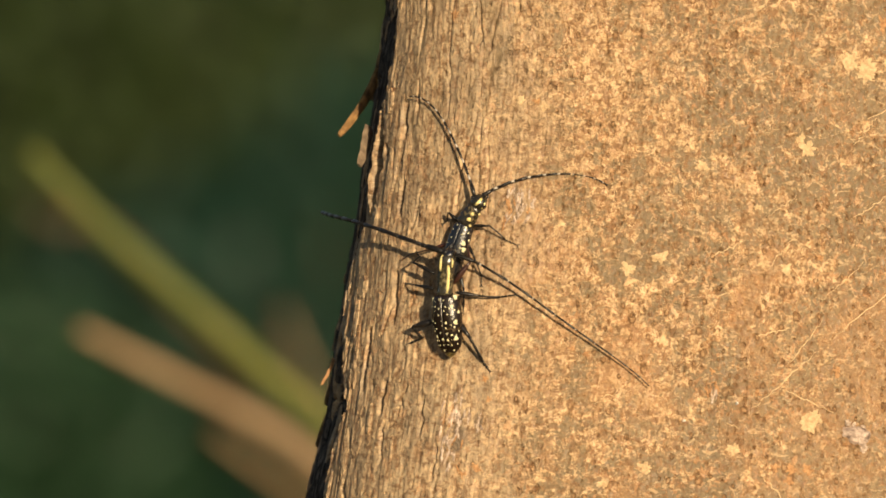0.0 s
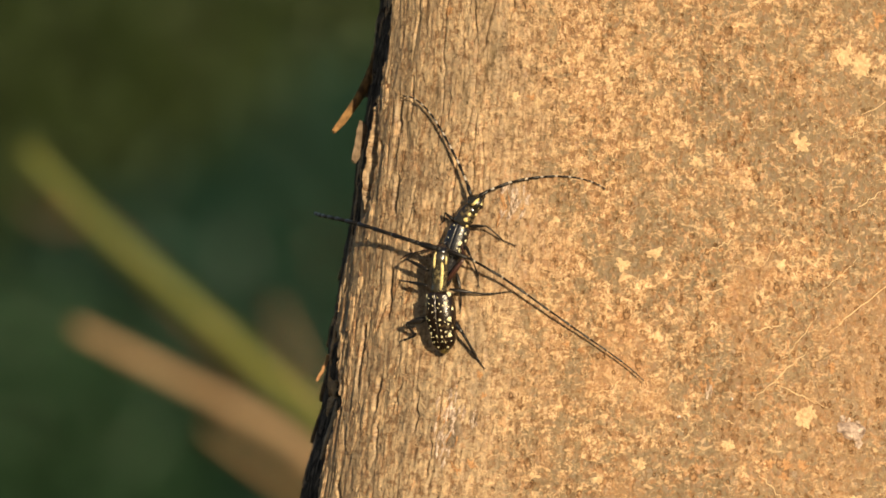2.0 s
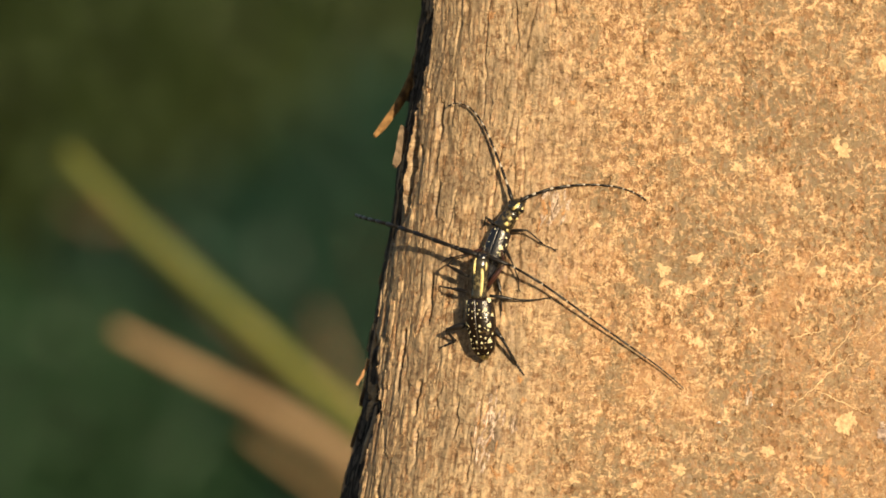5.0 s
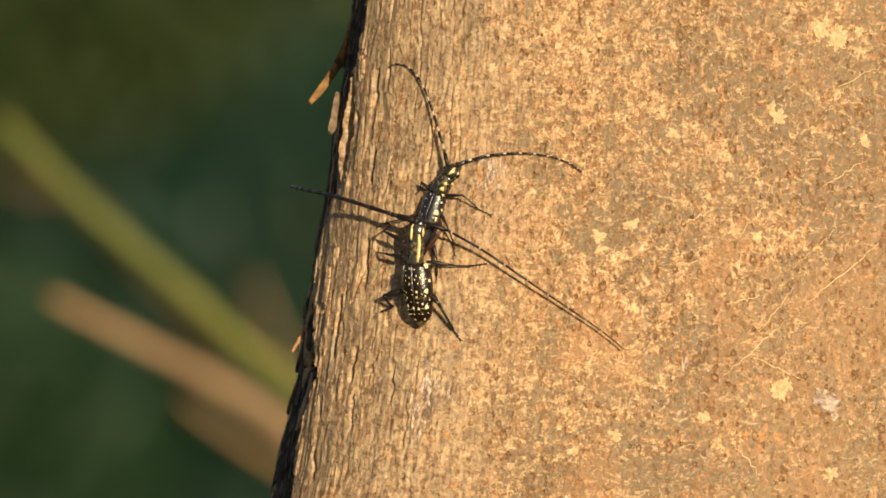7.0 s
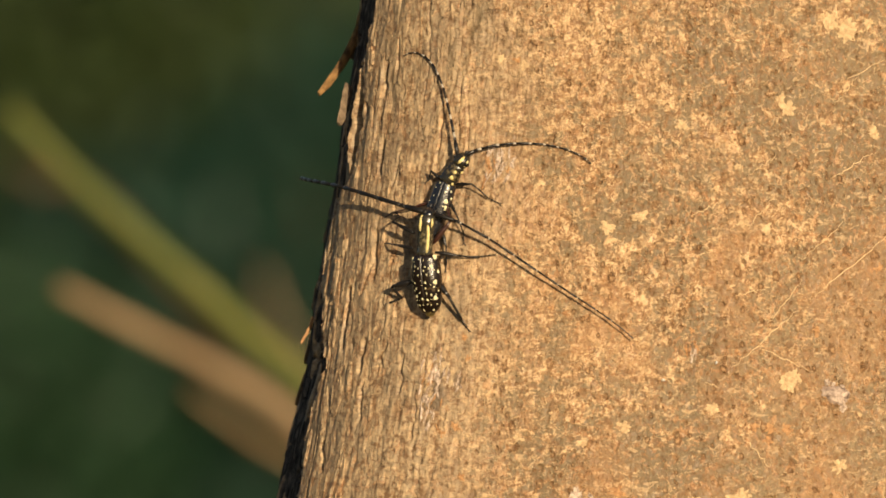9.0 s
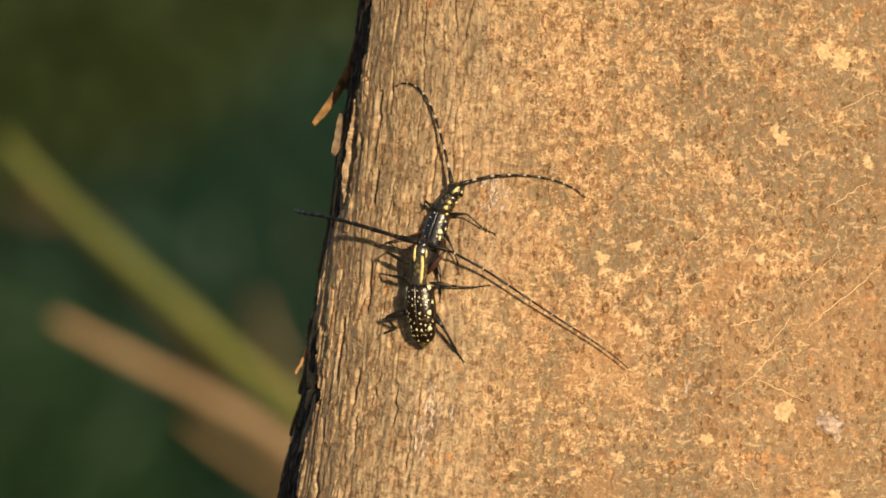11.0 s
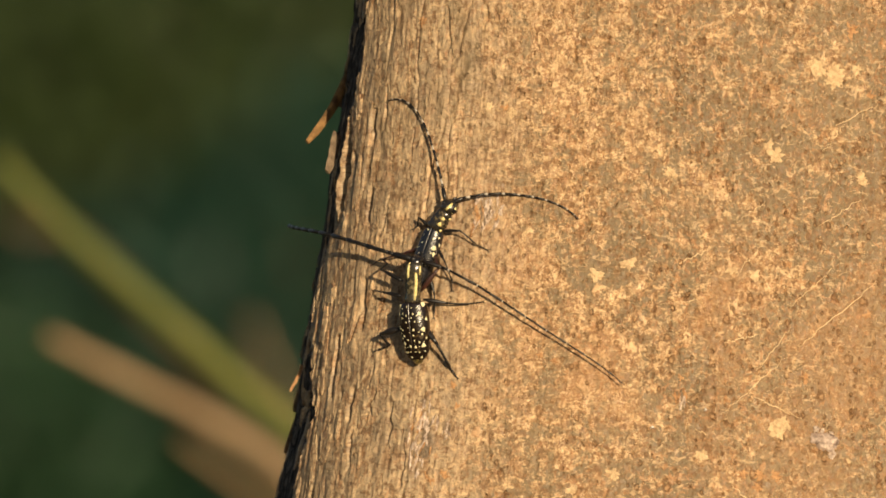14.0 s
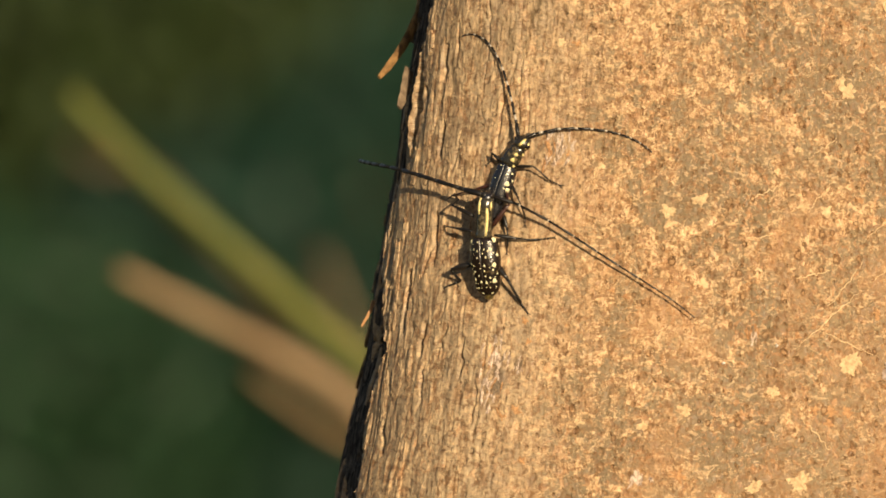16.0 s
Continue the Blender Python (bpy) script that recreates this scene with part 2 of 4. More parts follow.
def trunk_point(s, z, lift=0.0):
    """Points on the smooth trunk: s metres along the girth (negative to the shaded side), z metres up."""
    k = trunk_scale(z)
    turn = np.interp(s, PLAN[0], PLAN[3])
    x = CENTRE_X + LEAN * (z - ROOT_Z) + k * np.interp(s, PLAN[0], PLAN[1]) + lift * np.sin(turn)
    y = CENTRE_Y + k * np.interp(s, PLAN[0], PLAN[2]) - lift * np.cos(turn)
    return x, y, z


# long splits: girth and height of both ends, in millimetres
CRACKS = ((-44.5, -18.8, -44.2, -26.3), (-43.2, -26.8, -42.9, -36.2), (-38.9, -19.2, -38.9, -24.9), (-52.6, -38.5, -51.4, -45.6), (-56.4, 53.3, -54.3, 42.7), (-55.1, 38.8, -55.6, 35.5), (-52.9, 27.2, -51.4, 23.9), (-30.1, 55.1, -29.4, 44.6), (-21.7, 55.2, -21.8, 49.7), (-2.8, 48.4, -2.0, 42.9), (40.7, 0.1, 40.6, -3.2), (-57.4, 34.3, -60.5, 17.8), (-60.8, 16.7, -61.3, -3.2), (-34.1, -21.8, -34.2, -30.6), (-41.0, 15.5, -41.2, 10.6), (-50.2, -8.7, -50.1, -21.9), (-44.9, 2.3, -43.8, -8.7), (-46.6, 35.4, -46.4, 27.7), (-30.6, -30.6, -30.5, -39.3), (-56.2, -13.2, -55.6, -28.6), (-46.0, 21.1, -45.9, 12.2))
TABLES = {}


def lattice(x, y, seed):
    """Smooth value noise in -1..1 on numpy arrays."""
    if seed not in TABLES:
        TABLES[seed] = np.random.RandomState(seed).rand(256, 256) * 2 - 1
    table = TABLES[seed]
    xi, yi = np.floor(x).astype(int), np.floor(y).astype(int)
    fx, fy = x - xi, y - yi
    fx, fy = fx * fx * (3 - 2 * fx), fy * fy * (3 - 2 * fy)
    a, b = table[xi % 256, yi % 256], table[(xi + 1) % 256, yi % 256]
    c, d = table[xi % 256, (yi + 1) % 256], table[(xi + 1) % 256, (yi + 1) % 256]
    return (a * (1 - fx) + b * fx) * (1 - fy) + (c * (1 - fx) + d * fx) * fy


def octaves(x, y, seed, n=4, gain=0.5):
    return sum(gain ** k * lattice(x * 2 ** k, y * 2 ** k, seed + k) for k in range(n))


# the lip's line follows where the trunk's edge falls into shade
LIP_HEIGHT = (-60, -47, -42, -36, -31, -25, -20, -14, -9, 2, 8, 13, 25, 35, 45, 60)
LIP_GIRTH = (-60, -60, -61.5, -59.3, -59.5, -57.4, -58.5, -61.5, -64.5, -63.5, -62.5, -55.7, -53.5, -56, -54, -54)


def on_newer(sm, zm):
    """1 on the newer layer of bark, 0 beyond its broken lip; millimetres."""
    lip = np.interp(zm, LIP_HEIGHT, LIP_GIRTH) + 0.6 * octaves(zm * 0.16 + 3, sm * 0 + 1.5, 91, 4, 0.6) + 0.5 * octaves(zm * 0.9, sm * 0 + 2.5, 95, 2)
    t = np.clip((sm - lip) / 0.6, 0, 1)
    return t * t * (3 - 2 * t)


def splinter(sm, zm):
    """A long splinter of the newer layer left standing beyond the lip, its face tilted outwards: where it is, and how far across."""
    side = -56.6 - 0.5 * octaves(zm * 0.12, sm * 0 + 4.5, 99, 3)
    ends = np.clip((zm - 7) / 3, 0, 1) * np.clip((39 - zm) / 4, 0, 1)
    return ends * np.clip((0.65 - np.abs(sm - side)) / 0.3, 0, 1), np.clip((side + 0.65 - sm) / 1.3, 0, 1)


def relief(s, z):
    """Height of the bark in metres at s metres along the girth and z metres up: split old bark on one side, rubbed smooth bark on the other."""
    sm, zm = s * 1000, (z - ROOT_Z) * 1000
    edge = 4.0 * octaves(sm * 0.03 + 7, zm * 0.05, 11, 4)
    old = np.clip((-sm - 7 + edge) / 32, 0, 1)
    old = old * old * (3 - 2 * old)
    wide = sm + 0.8 * octaves(sm * 0.06, zm * 0.08, 21, 3)
    x = wide + 0.18 * octaves(sm * 0.5, zm * 0.30, 25, 3)
    deep = np.clip(1 - np.abs(octaves(x * 0.21, zm * 0.024, 31, 2, 0.45)) / 0.075, 0, 1)
    thin = np.clip(1 - np.abs(octaves(x * 0.90, zm * 0.050, 35, 3, 0.5)) / 0.15, 0, 1)
    broken = np.clip(0.5 + 1.4 * octaves(x * 0.45, zm * 0.32, 57, 2), 0, 1)
    across = np.clip(1 - np.abs(octaves(x * 0.13, (zm + 0.4 * edge) * 0.26, 38, 3, 0.5)) / 0.03, 0, 1)
    plates = octaves(x * 0.26, zm * 0.050, 41, 4, 0.5)
    lumps = octaves(sm * 0.10, zm * 0.08, 51, 4)
    grain = octaves(sm * 1.05, zm * 0.80, 61, 3, 0.6)
    fibre = octaves(x * 1.5, zm * 0.14, 71, 3, 0.6)
    pits = np.clip(octaves(sm * 0.50, zm * 0.50, 81, 2, 0.5) - 0.52, 0, 1)
    worms = np.clip(1 - np.abs(octaves(sm * 0.33, zm * 0.36, 85, 3, 0.55)) / 0.10, 0, 1)
    h = (0.20 - 0.07 * old) * lumps + grain * (0.075 - 0.035 * old) + fibre * (0.03 + 0.05 * old)
    torn = np.clip(0.5 + 0.008 * np.clip(zm, -60, 60) + 1.1 * octaves(sm * 0.07 + 3, zm * 0.035, 45, 3), 0, 1)
    tatter = octaves(x * 1.1, zm * 0.13, 47, 3, 0.6)
    h = h + old * (0.11 * plates + 0.05 * tatter - (0.35 + 0.50 * torn) * broken * deep - (0.03 + 0.12 * torn) * broken * thin - 0.22 * torn * across)
    h = h + (1 - old) * (0.11 * worms - 0.55 * pits - 0.10 * thin)
    # the longest splits in the old bark
    for s0, z0, s1, z1 in CRACKS:
        f = np.clip((zm - z0) / (z1 - z0), 0, 1)
        path = s0 + (s1 - s0) * f + 0.5 * octaves(zm * 0.22 + s0, zm * 0 + 0.5, 97, 3, 0.6)
        inside = np.clip(np.minimum(zm - min(z0, z1), max(z0, z1) - zm) / 1.5, 0, 1)
        deep_one = 1.8 if s0 < -44 else 1.0
        h = h - 0.9 * deep_one * inside * np.clip(1 - np.abs(sm - path) / (0.42 * deep_one), 0, 1)
    # the newer layer ends in a broken lip; beyond it an older, lower layer
    t = on_newer(sm, zm)
    h = h - (2.5 + 0.030 * np.clip(zm, -50, 50) + 1.1 * np.exp(-((zm + 25) / 9) ** 2)) * (1 - t)
    h = h + (1 - t) * (0.35 * octaves(x * 0.16, zm * 0.09, 103, 3, 0.6) + 0.25 * plates - 0.7 * np.clip(1 - np.abs(octaves(x * 0.10, zm * 0.16, 107, 2)) / 0.07, 0, 1))
    mask, rise = splinter(sm, zm)
    h = h + (1 - t) * mask * (1.6 + 0.030 * zm + 1.2 * rise)
    return h * 0.001


def bark_at(s, z, lift=0.0):
    """Points on the bark itself."""
    return trunk_point(s, z, relief(s, z) + lift)


def build_trunk():
    around = float(PLAN[0][-1] - PLAN[0][0])
    s = np.concatenate([np.arange(-0.086, 0.064, 0.0002), np.arange(0.066, around - 0.088, 0.004)])
    z = np.concatenate([np.arange(-0.04, 1.19, 0.03), np.arange(1.205, 1.234, 0.004), np.arange(1.2345, 1.3655, 0.00021), np.arange(1.367, 1.40, 0.004), np.arange(1.42, 3.2, 0.04)])
    ss, zz = np.meshgrid(s, z)
    home = np.where(ss > PLAN[0][-1], ss - around, ss)
    x, y, _ = bark_at(home, zz)
    nt, nz = len(s), len(z)
    co = np.stack([x, y, zz], -1).reshape(-1, 3)
    i, j = np.meshgrid(np.arange(nt), np.arange(nz - 1))
    k = (i + 1) % nt
    quads = np.stack([j * nt + i, j * nt + k, (j + 1) * nt + k, (j + 1) * nt + i], -1).reshape(-1, 4)
    top = (nz - 1) * nt + np.arange(nt)
    half = nt // 2
    quads = np.concatenate([quads, np.stack([top[:half - 1], top[1:half], top[::-1][1:half], top[::-1][:half - 1]], -1)])
    me = bpy.data.meshes.new("trunk")
    me.vertices.add(len(co))
    me.vertices.foreach_set("co", co.ravel())
    me.loops.add(quads.size)
    me.loops.foreach_set("vertex_index", quads.ravel().astype(np.int32))
    me.polygons.add(len(quads))
    me.polygons.foreach_set("loop_start", np.arange(0, quads.size, 4, dtype=np.int32))
    me.update(calc_edges=True)
    uv = me.uv_layers.new(name="girth")
    flat = np.stack([home, zz - ROOT_Z], -1).reshape(-1, 2)[quads.ravel()]
    uv.data.foreach_set("uv", flat.astype(np.float32).ravel())
    # mask for the shade painted past the lip, leaving the splinter out
    layer = me.attributes.new("edge_shade", "FLOAT", "POINT")
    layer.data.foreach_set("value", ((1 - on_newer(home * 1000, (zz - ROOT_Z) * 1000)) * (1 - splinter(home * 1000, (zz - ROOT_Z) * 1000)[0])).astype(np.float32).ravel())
    me.polygons.foreach_set("use_smooth", np.ones(len(quads), dtype=bool))
    me.materials.append(BARK)
    tree = new("tree")
    tagged(tree, "tree trunk with grey-tan bark, rubbed orange in specks", "tree")
    ob = new("trunk", me)
    ob.parent = tree
    return tree


TREE = build_trunk()


# ================= bark plates, chips, lichen and fibres on the trunk =================


def conformal(name, outline, along, z, rise, material, parent, tilt=0.0, dome=0.0, sink=0.00025, rings=3, label=""):
    """A thin piece that follows the bark: outline(angle) gives its edge in metres, rise its thickness."""
    n = 30
    spots, uvs, faces = [], [], []
    ct, st = math.cos(tilt), math.sin(tilt)

    def add(x, y, lift):
        x, y = x * ct - y * st, x * st + y * ct
        th, zz = along + x, z + y
        spots.append((th, zz, lift))
        uvs.append((th, zz - ROOT_Z))

    add(0, 0, rise + dome)
    for r in range(1, rings + 2):
        f = min(r / rings, 1.0)
        lift = rise + dome * (1 - f * f) if r <= rings else -sink
        for k in range(n):
            x, y = outline(2 * math.pi * k / n)
            g = f * (0.96 if r == rings else 1.0)
            add(x * g, y * g, lift)
    for k in range(n):
        faces.append((0, 1 + k, 1 + (k + 1) % n))
        for r in range(rings):
            a, b = 1 + r * n, 1 + (r + 1) * n
            faces.append((a + k, b + k, b + (k + 1) % n, a + (k + 1) % n))
    me = bpy.data.meshes.new(name)
    me.from_pydata(np.stack(bark_at(*np.array(spots).T), 1).tolist(), [], faces)
    uv = me.uv_layers.new(name="girth")
    for loop in me.loops:
        uv.data[loop.index].uv = uvs[loop.vertex_index]
    me.materials.append(material)
    ob = new(name, me)
    ob.parent = parent
    return tagged(ob, label)


def plate_outline(rng, w, h):
    jag = [rng.uniform(0.72, 1.12) for _ in range(30)]
    lean = rng.uniform(-0.12, 0.12)

    def outline(a):
        k = jag[int(round(a / (2 * math.pi) * 30)) % 30]
        c, s = math.cos(a), math.sin(a)
        x = math.copysign(abs(c) ** 0.7, c) * w * k
        y = math.copysign(abs(s) ** 0.8, s) * h * k
        return x + y * lean, y
    return outline


def splash_outline(rng, r, spread=0.45):
    n = 30
    amp = [rng.uniform(1 - spread, 1 + spread) for _ in range(n)]
    swell = [(rng.uniform(0.05, 0.22), k, rng.uniform(0, 6.3)) for k in (2, 3, 5)]

    def outline(a):
        k = amp[int(round(a / (2 * math.pi) * n)) % n] * (1 + sum(g * math.sin(f * a + p) for g, f, p in swell))
        return math.cos(a) * r * k, math.sin(a) * r * k * 0.9
    return outline


def streak_outline(rng, w, h):
    """A ragged upright streak."""
    ragged = splash_outline(rng, 1.0, spread=0.40)
    lean = rng.uniform(-0.25, 0.25)

    def outline(a):
        x, y = ragged(a)
        return x * w + y * h * lean, y * h
    return outline


LICHEN = plain("lichen", (0.44, 0.295, 0.16), (0.72, 0.52, 0.30), 1100, 0.85, 0.3, 0.0003)
ORANGE = plain("inner_bark", (0.34, 0.175, 0.080), (0.56, 0.315, 0.145), 1300, 0.8, 0.3, 0.0003)
FIBRE = plain("fibre", (0.66, 0.47, 0.27), (0.80, 0.60, 0.36), 400, 0.8, 0.3)
CHIP = plain("loose_bark", (0.15, 0.105, 0.068), (0.30, 0.215, 0.14), 700, 0.85, 0.3, 0.0004)
DARK_CHIP = plain("dark_loose_bark", (0.10, 0.055, 0.024), (0.40, 0.225, 0.085), 450, 0.85, 0.3, 0.0004)
SCAR = plain("scar_tissue", (0.24, 0.165, 0.12), (0.78, 0.62, 0.50), 900, 0.75, 0.35, 0.0004)
KNOB = plain("knob_bark", (0.14, 0.092, 0.07), (0.70, 0.54, 0.44), 620, 0.8, 0.3, 0.0004)
DARKHOLE = plain("bore_dust", (0.05, 0.025, 0.012), (0.12, 0.06, 0.03), 800, 0.95, 0.1)
# near-white base colour paints the resin drop's glint
RESIN_GLINT = plain("resin", (0.92, 0.90, 0.84), (0.95, 0.94, 0.90), 500, 0.10, 0.8)


def strand(name, points, radius, material, parent, sides=6, label=""):
    """A thin tapered fibre through points."""
    bm = bmesh.new()
    tube(bm, points, [radius * (0.35 + 0.65 * math.sin(math.pi * min(max(i / (len(points) - 1), 0.08), 0.92))) for i in range(len(points))], sides)
    return part(name, bm, material, parent, label)


def tube(bm, points, radii, sides=8, index=0, flat=1.0, up=None):
    """A capped tube through points with a radius at each."""
    pts = [Vector(p) for p in points]
    loops = []
    for i, p in enumerate(pts):
        d = (pts[min(i + 1, len(pts) - 1)] - pts[max(i - 1, 0)]).normalized()
        u = Vector(up) if up else Vector((0, 0, 1))
        if abs(d.dot(u)) > 0.95:
            u = Vector((1, 0, 0))
        s = d.cross(u).normalized()
        w = s.cross(d).normalized()
        loops.append([bm.verts.new(p + (s * math.cos(a) + w * math.sin(a) * flat) * radii[i]) for a in [2 * math.pi * k / sides for k in range(sides)]])
    for a, b in zip(loops, loops[1:]):
        for k in range(sides):
            f = bm.faces.new((a[k], a[(k + 1) % sides], b[(k + 1) % sides], b[k]))
            f.material_index = index
    for ends in (loops[0][::-1], loops[-1]):
        bm.faces.new(ends).material_index = index


def on_bark(s_mm, z_mm, lift=0.0):
    return Vector([float(c) for c in bark_at(np.float64(s_mm * 0.001), np.float64(ROOT_Z + z_mm / 1000), lift)])


def dress_trunk():
    rng = random.Random(5)

    def stick(name, outline, s_mm, z_mm, rise, material, parent=TREE, **more):
        return conformal(name, outline, s_mm * 0.001, ROOT_Z + z_mm * 0.001, rise, material, parent, **more)
    # raised plates of the split bark, and scales on the shaded layer beyond its lip
    for i in range(130):
        s = -84 + 60 * rng.random() ** 0.9
        big = 1.0 if s < -45 else 0.65
        w, h = rng.uniform(0.0005, 0.0014) * big, rng.uniform(0.0018, 0.0065) * big
        stick("bark_plate", plate_outline(rng, w, h), s, rng.uniform(-62, 62), rng.uniform(0.00012, 0.00030) * big, BARK, tilt=rng.uniform(-0.15, 0.08), dome=0.00012)
    # small rubbed scales on the smooth side
    for i in range(90):
        r = rng.uniform(0.0004, 0.0011)
        stick("bark_scale", plate_outline(rng, r, r * rng.uniform(0.7, 1.5)), rng.uniform(-20, 62), rng.uniform(-60, 60), 0.00014, BARK, tilt=rng.uniform(-0.6, 0.6), dome=0.0001, rings=2)
    # cream lichen and rubbed patches: girth, height, radius in millimetres
    for s, z, r in ((17.6, 22.4, 1.3), (25.0, -32.5, 1.5), (3.9, 2.5, 1.5), (10.1, 4.7, 1.5), (39.1, 25.6, 1.9), (37.6, 27.6, 1.1), (48.2, 41.9, 1.3), (46.4, 43.5, 1.0), (51.5, 40.3, 1.8), (56.1, 42.5, 1.2), (40.4, -26.4, 1.6), (-10.1, -38.2, 1.0), (8.9, -36.0, 1.4), (1.3, -39.2, 1.2), (-19.7, 35.2, 1.1), (56.9, 21.0, 1.4), (17.0, 39.6, 1.0), (29.1, 14.4, 0.8), (-15.0, 34.1, 1.2), (34.9, 2.3, 1.3), (30.4, 3.4, 1.1), (48.8, -43.7, 1.6), (46.3, 23.2, 0.9), (1.6, 47.8, 1.0), (-9.9, 11.1, 0.9), (51.9, 41.2, 2.6), (47.9, 42.8, 2.0), (30.3, -49.9, 2.2), (39.1, -27.6, 2.0), (22.1, -50.9, 1.6)):
        stick("lichen_patch", splash_outline(rng, r / 1150, spread=0.32), s, z, 0.00005, LICHEN, dome=0.00008, label="flat cream-yellow lichen patch on the bark")
    for s, z, r in ((-22.2, -18.7, 1.0), (-22.3, -36.0, 1.2), (-24.8, -37.3, 0.9), (-21.2, -22.9, 0.8), (-20.3, -45.8, 1.0), (-16.2, 35.0, 1.0), (-6.1, -13.0, 0.8), (35.6, -38.8, 1.1), (29.6, -21.8, 0.9), (57.4, -5.4, 1.2), (-3.3, -14.1, 0.8), (41.6, 4.5, 0.9), (20.9, -17.4, 0.8), (59.0, 37.5, 1.0), (6.9, 31.9, 0.8), (44.9, -17.4, 1.1), (8.2, -48.7, 2.0), (35.9, -36.3, 1.4), (39.1, -36.5, 1.2), (32.7, -36.1, 1.2), (55.4, 50.1, 1.6), (-35.7, 52.0, 1.5)):
        stick("inner_bark_patch", splash_outline(rng, r / 1400, spread=0.6), s, z, 0.00004, ORANGE, dome=0.00006, label="rubbed orange patch of inner bark")
    # fine pale fibres: from and to, girth and height
    for a, za, b, zb in ((28.6, -24.9, 41.0, -13.3), (-1.2, -23.4, 4.2, -20.7), (35.0, -16.3, 42.2, -7.8), (42.2, -3.7, 50.2, 3.6), (43.8, -11.4, 59.3, 1.2), (20.0, -3.2, 24.7, -1.9), (19.8, 4.5, 25.8, 7.6), (31.0, 2.5, 36.5, 8.3), (49.9, 30.9, 60.8, 35.6), (31.4, 12.7, 37.1, 16.8), (48.9, 26.5, 53.5, 32.0), (30.9, -38.2, 35.6, -43.7), (33.9, -20.7, 43.7, -25.3), (28.9, -10.8, 35.5, -9.2), (48.0, 12.2, 56.8, 17.2), (23.5, -27.3, 26.7, -29.0)):
        n = 14
        wig = [rng.uniform(-0.35, 0.35) for _ in range(n)]
        pts = [on_bark(a + (b - a) * k / (n - 1) + wig[k], za + (zb - za) * k / (n - 1) + wig[n - 1 - k], 0.00006) for k in range(n)]
        strand("fibre", pts, rng.uniform(0.00007, 0.00012), FIBRE, TREE, label="thin pale plant fibre stuck to the bark")
    # a healed knob, and pale healed scars
    ks, kz = 48.5, -30.0
    knob = stick("knob", splash_outline(rng, 0.0025, spread=0.09), ks, kz, 0.0002, KNOB, dome=0.0011, label="round healed knob, whitish and flaking")
    for k in range(16):
        a, d = k * 2.4, 0.8 + 2.4 * math.sqrt(k / 16)
        stick("flake", plate_outline(rng, rng.uniform(0.0004, 0.0008), rng.uniform(0.0004, 0.0010)), ks + d * math.cos(a), kz + d * math.sin(a), 0.0001 + 0.0001 * (k % 3), BARK if k in (2, 4, 5, 7, 8, 9, 11, 12, 13, 15) else SCAR, knob, tilt=rng.uniform(-1, 1), dome=0.0002)
    for (cs, cz), n, ds, dz in (((-27.8, -27.3), 30, 2.2, 6.0), ((-26.5, -28.3), 26, 4.5, 8.0), ((-18.6, 13.8), 34, 3.6, 3.4), ((20.7, -21.3), 9, 1.6, 1.2), ((1.0, -49.1), 9, 2.4, 1.0)):
        for k in range(n):
            stick("scar_flake", streak_outline(rng, rng.uniform(0.00015, 0.0004), rng.uniform(0.0004, 0.0018)), cs + max(-1, min(1, rng.gauss(0, 0.45))) * ds, cz + max(-1, min(1, rng.gauss(0, 0.5))) * dz, rng.uniform(0.00004, 0.00014), rng.choice((SCAR, SCAR, SCAR, ORANGE, CHIP)), tilt=rng.uniform(-0.4, 0.2), dome=0.00012, label="pinkish white healed scar tissue")
    for s, z, r in ((40.7, 0.1, 0.5), (4.1, 2.3, 0.24), (9.0, 4.7, 0.28), (17.0, 20.9, 0.22), (-22.9, -4.3, 0.45), (-21.4, -4.5, 0.35), (-12.4, 38.0, 0.28), (5.1, 37.2, 0.4), (45.7, 22.6, 0.3), (-8.5, -1.9, 0.22), (30.8, 12.7, 0.35), (14.0, 10.5, 0.3), (8.9, 12.2, 0.3), (-1.3, 10.5, 0.35), (18.0, 44.6, 0.4), (27.4, 43.5, 0.4), (24.0, 42.4, 0.35)):
        stick("bore_hole", plate_outline(rng, r / 1000, r / 1000), s, z, 0.00008, DARKHOLE, dome=-0.0003, rings=2, label="small dark bore hole")
    for s, z in ((15.7, -27.0), (25.6, -23.6)):
        stick("resin_drop", splash_outline(rng, 0.00032, spread=0.15), s, z, 0.0002, RESIN_GLINT, dome=0.0004, label="tiny drop of resin, its glint painted near-white")
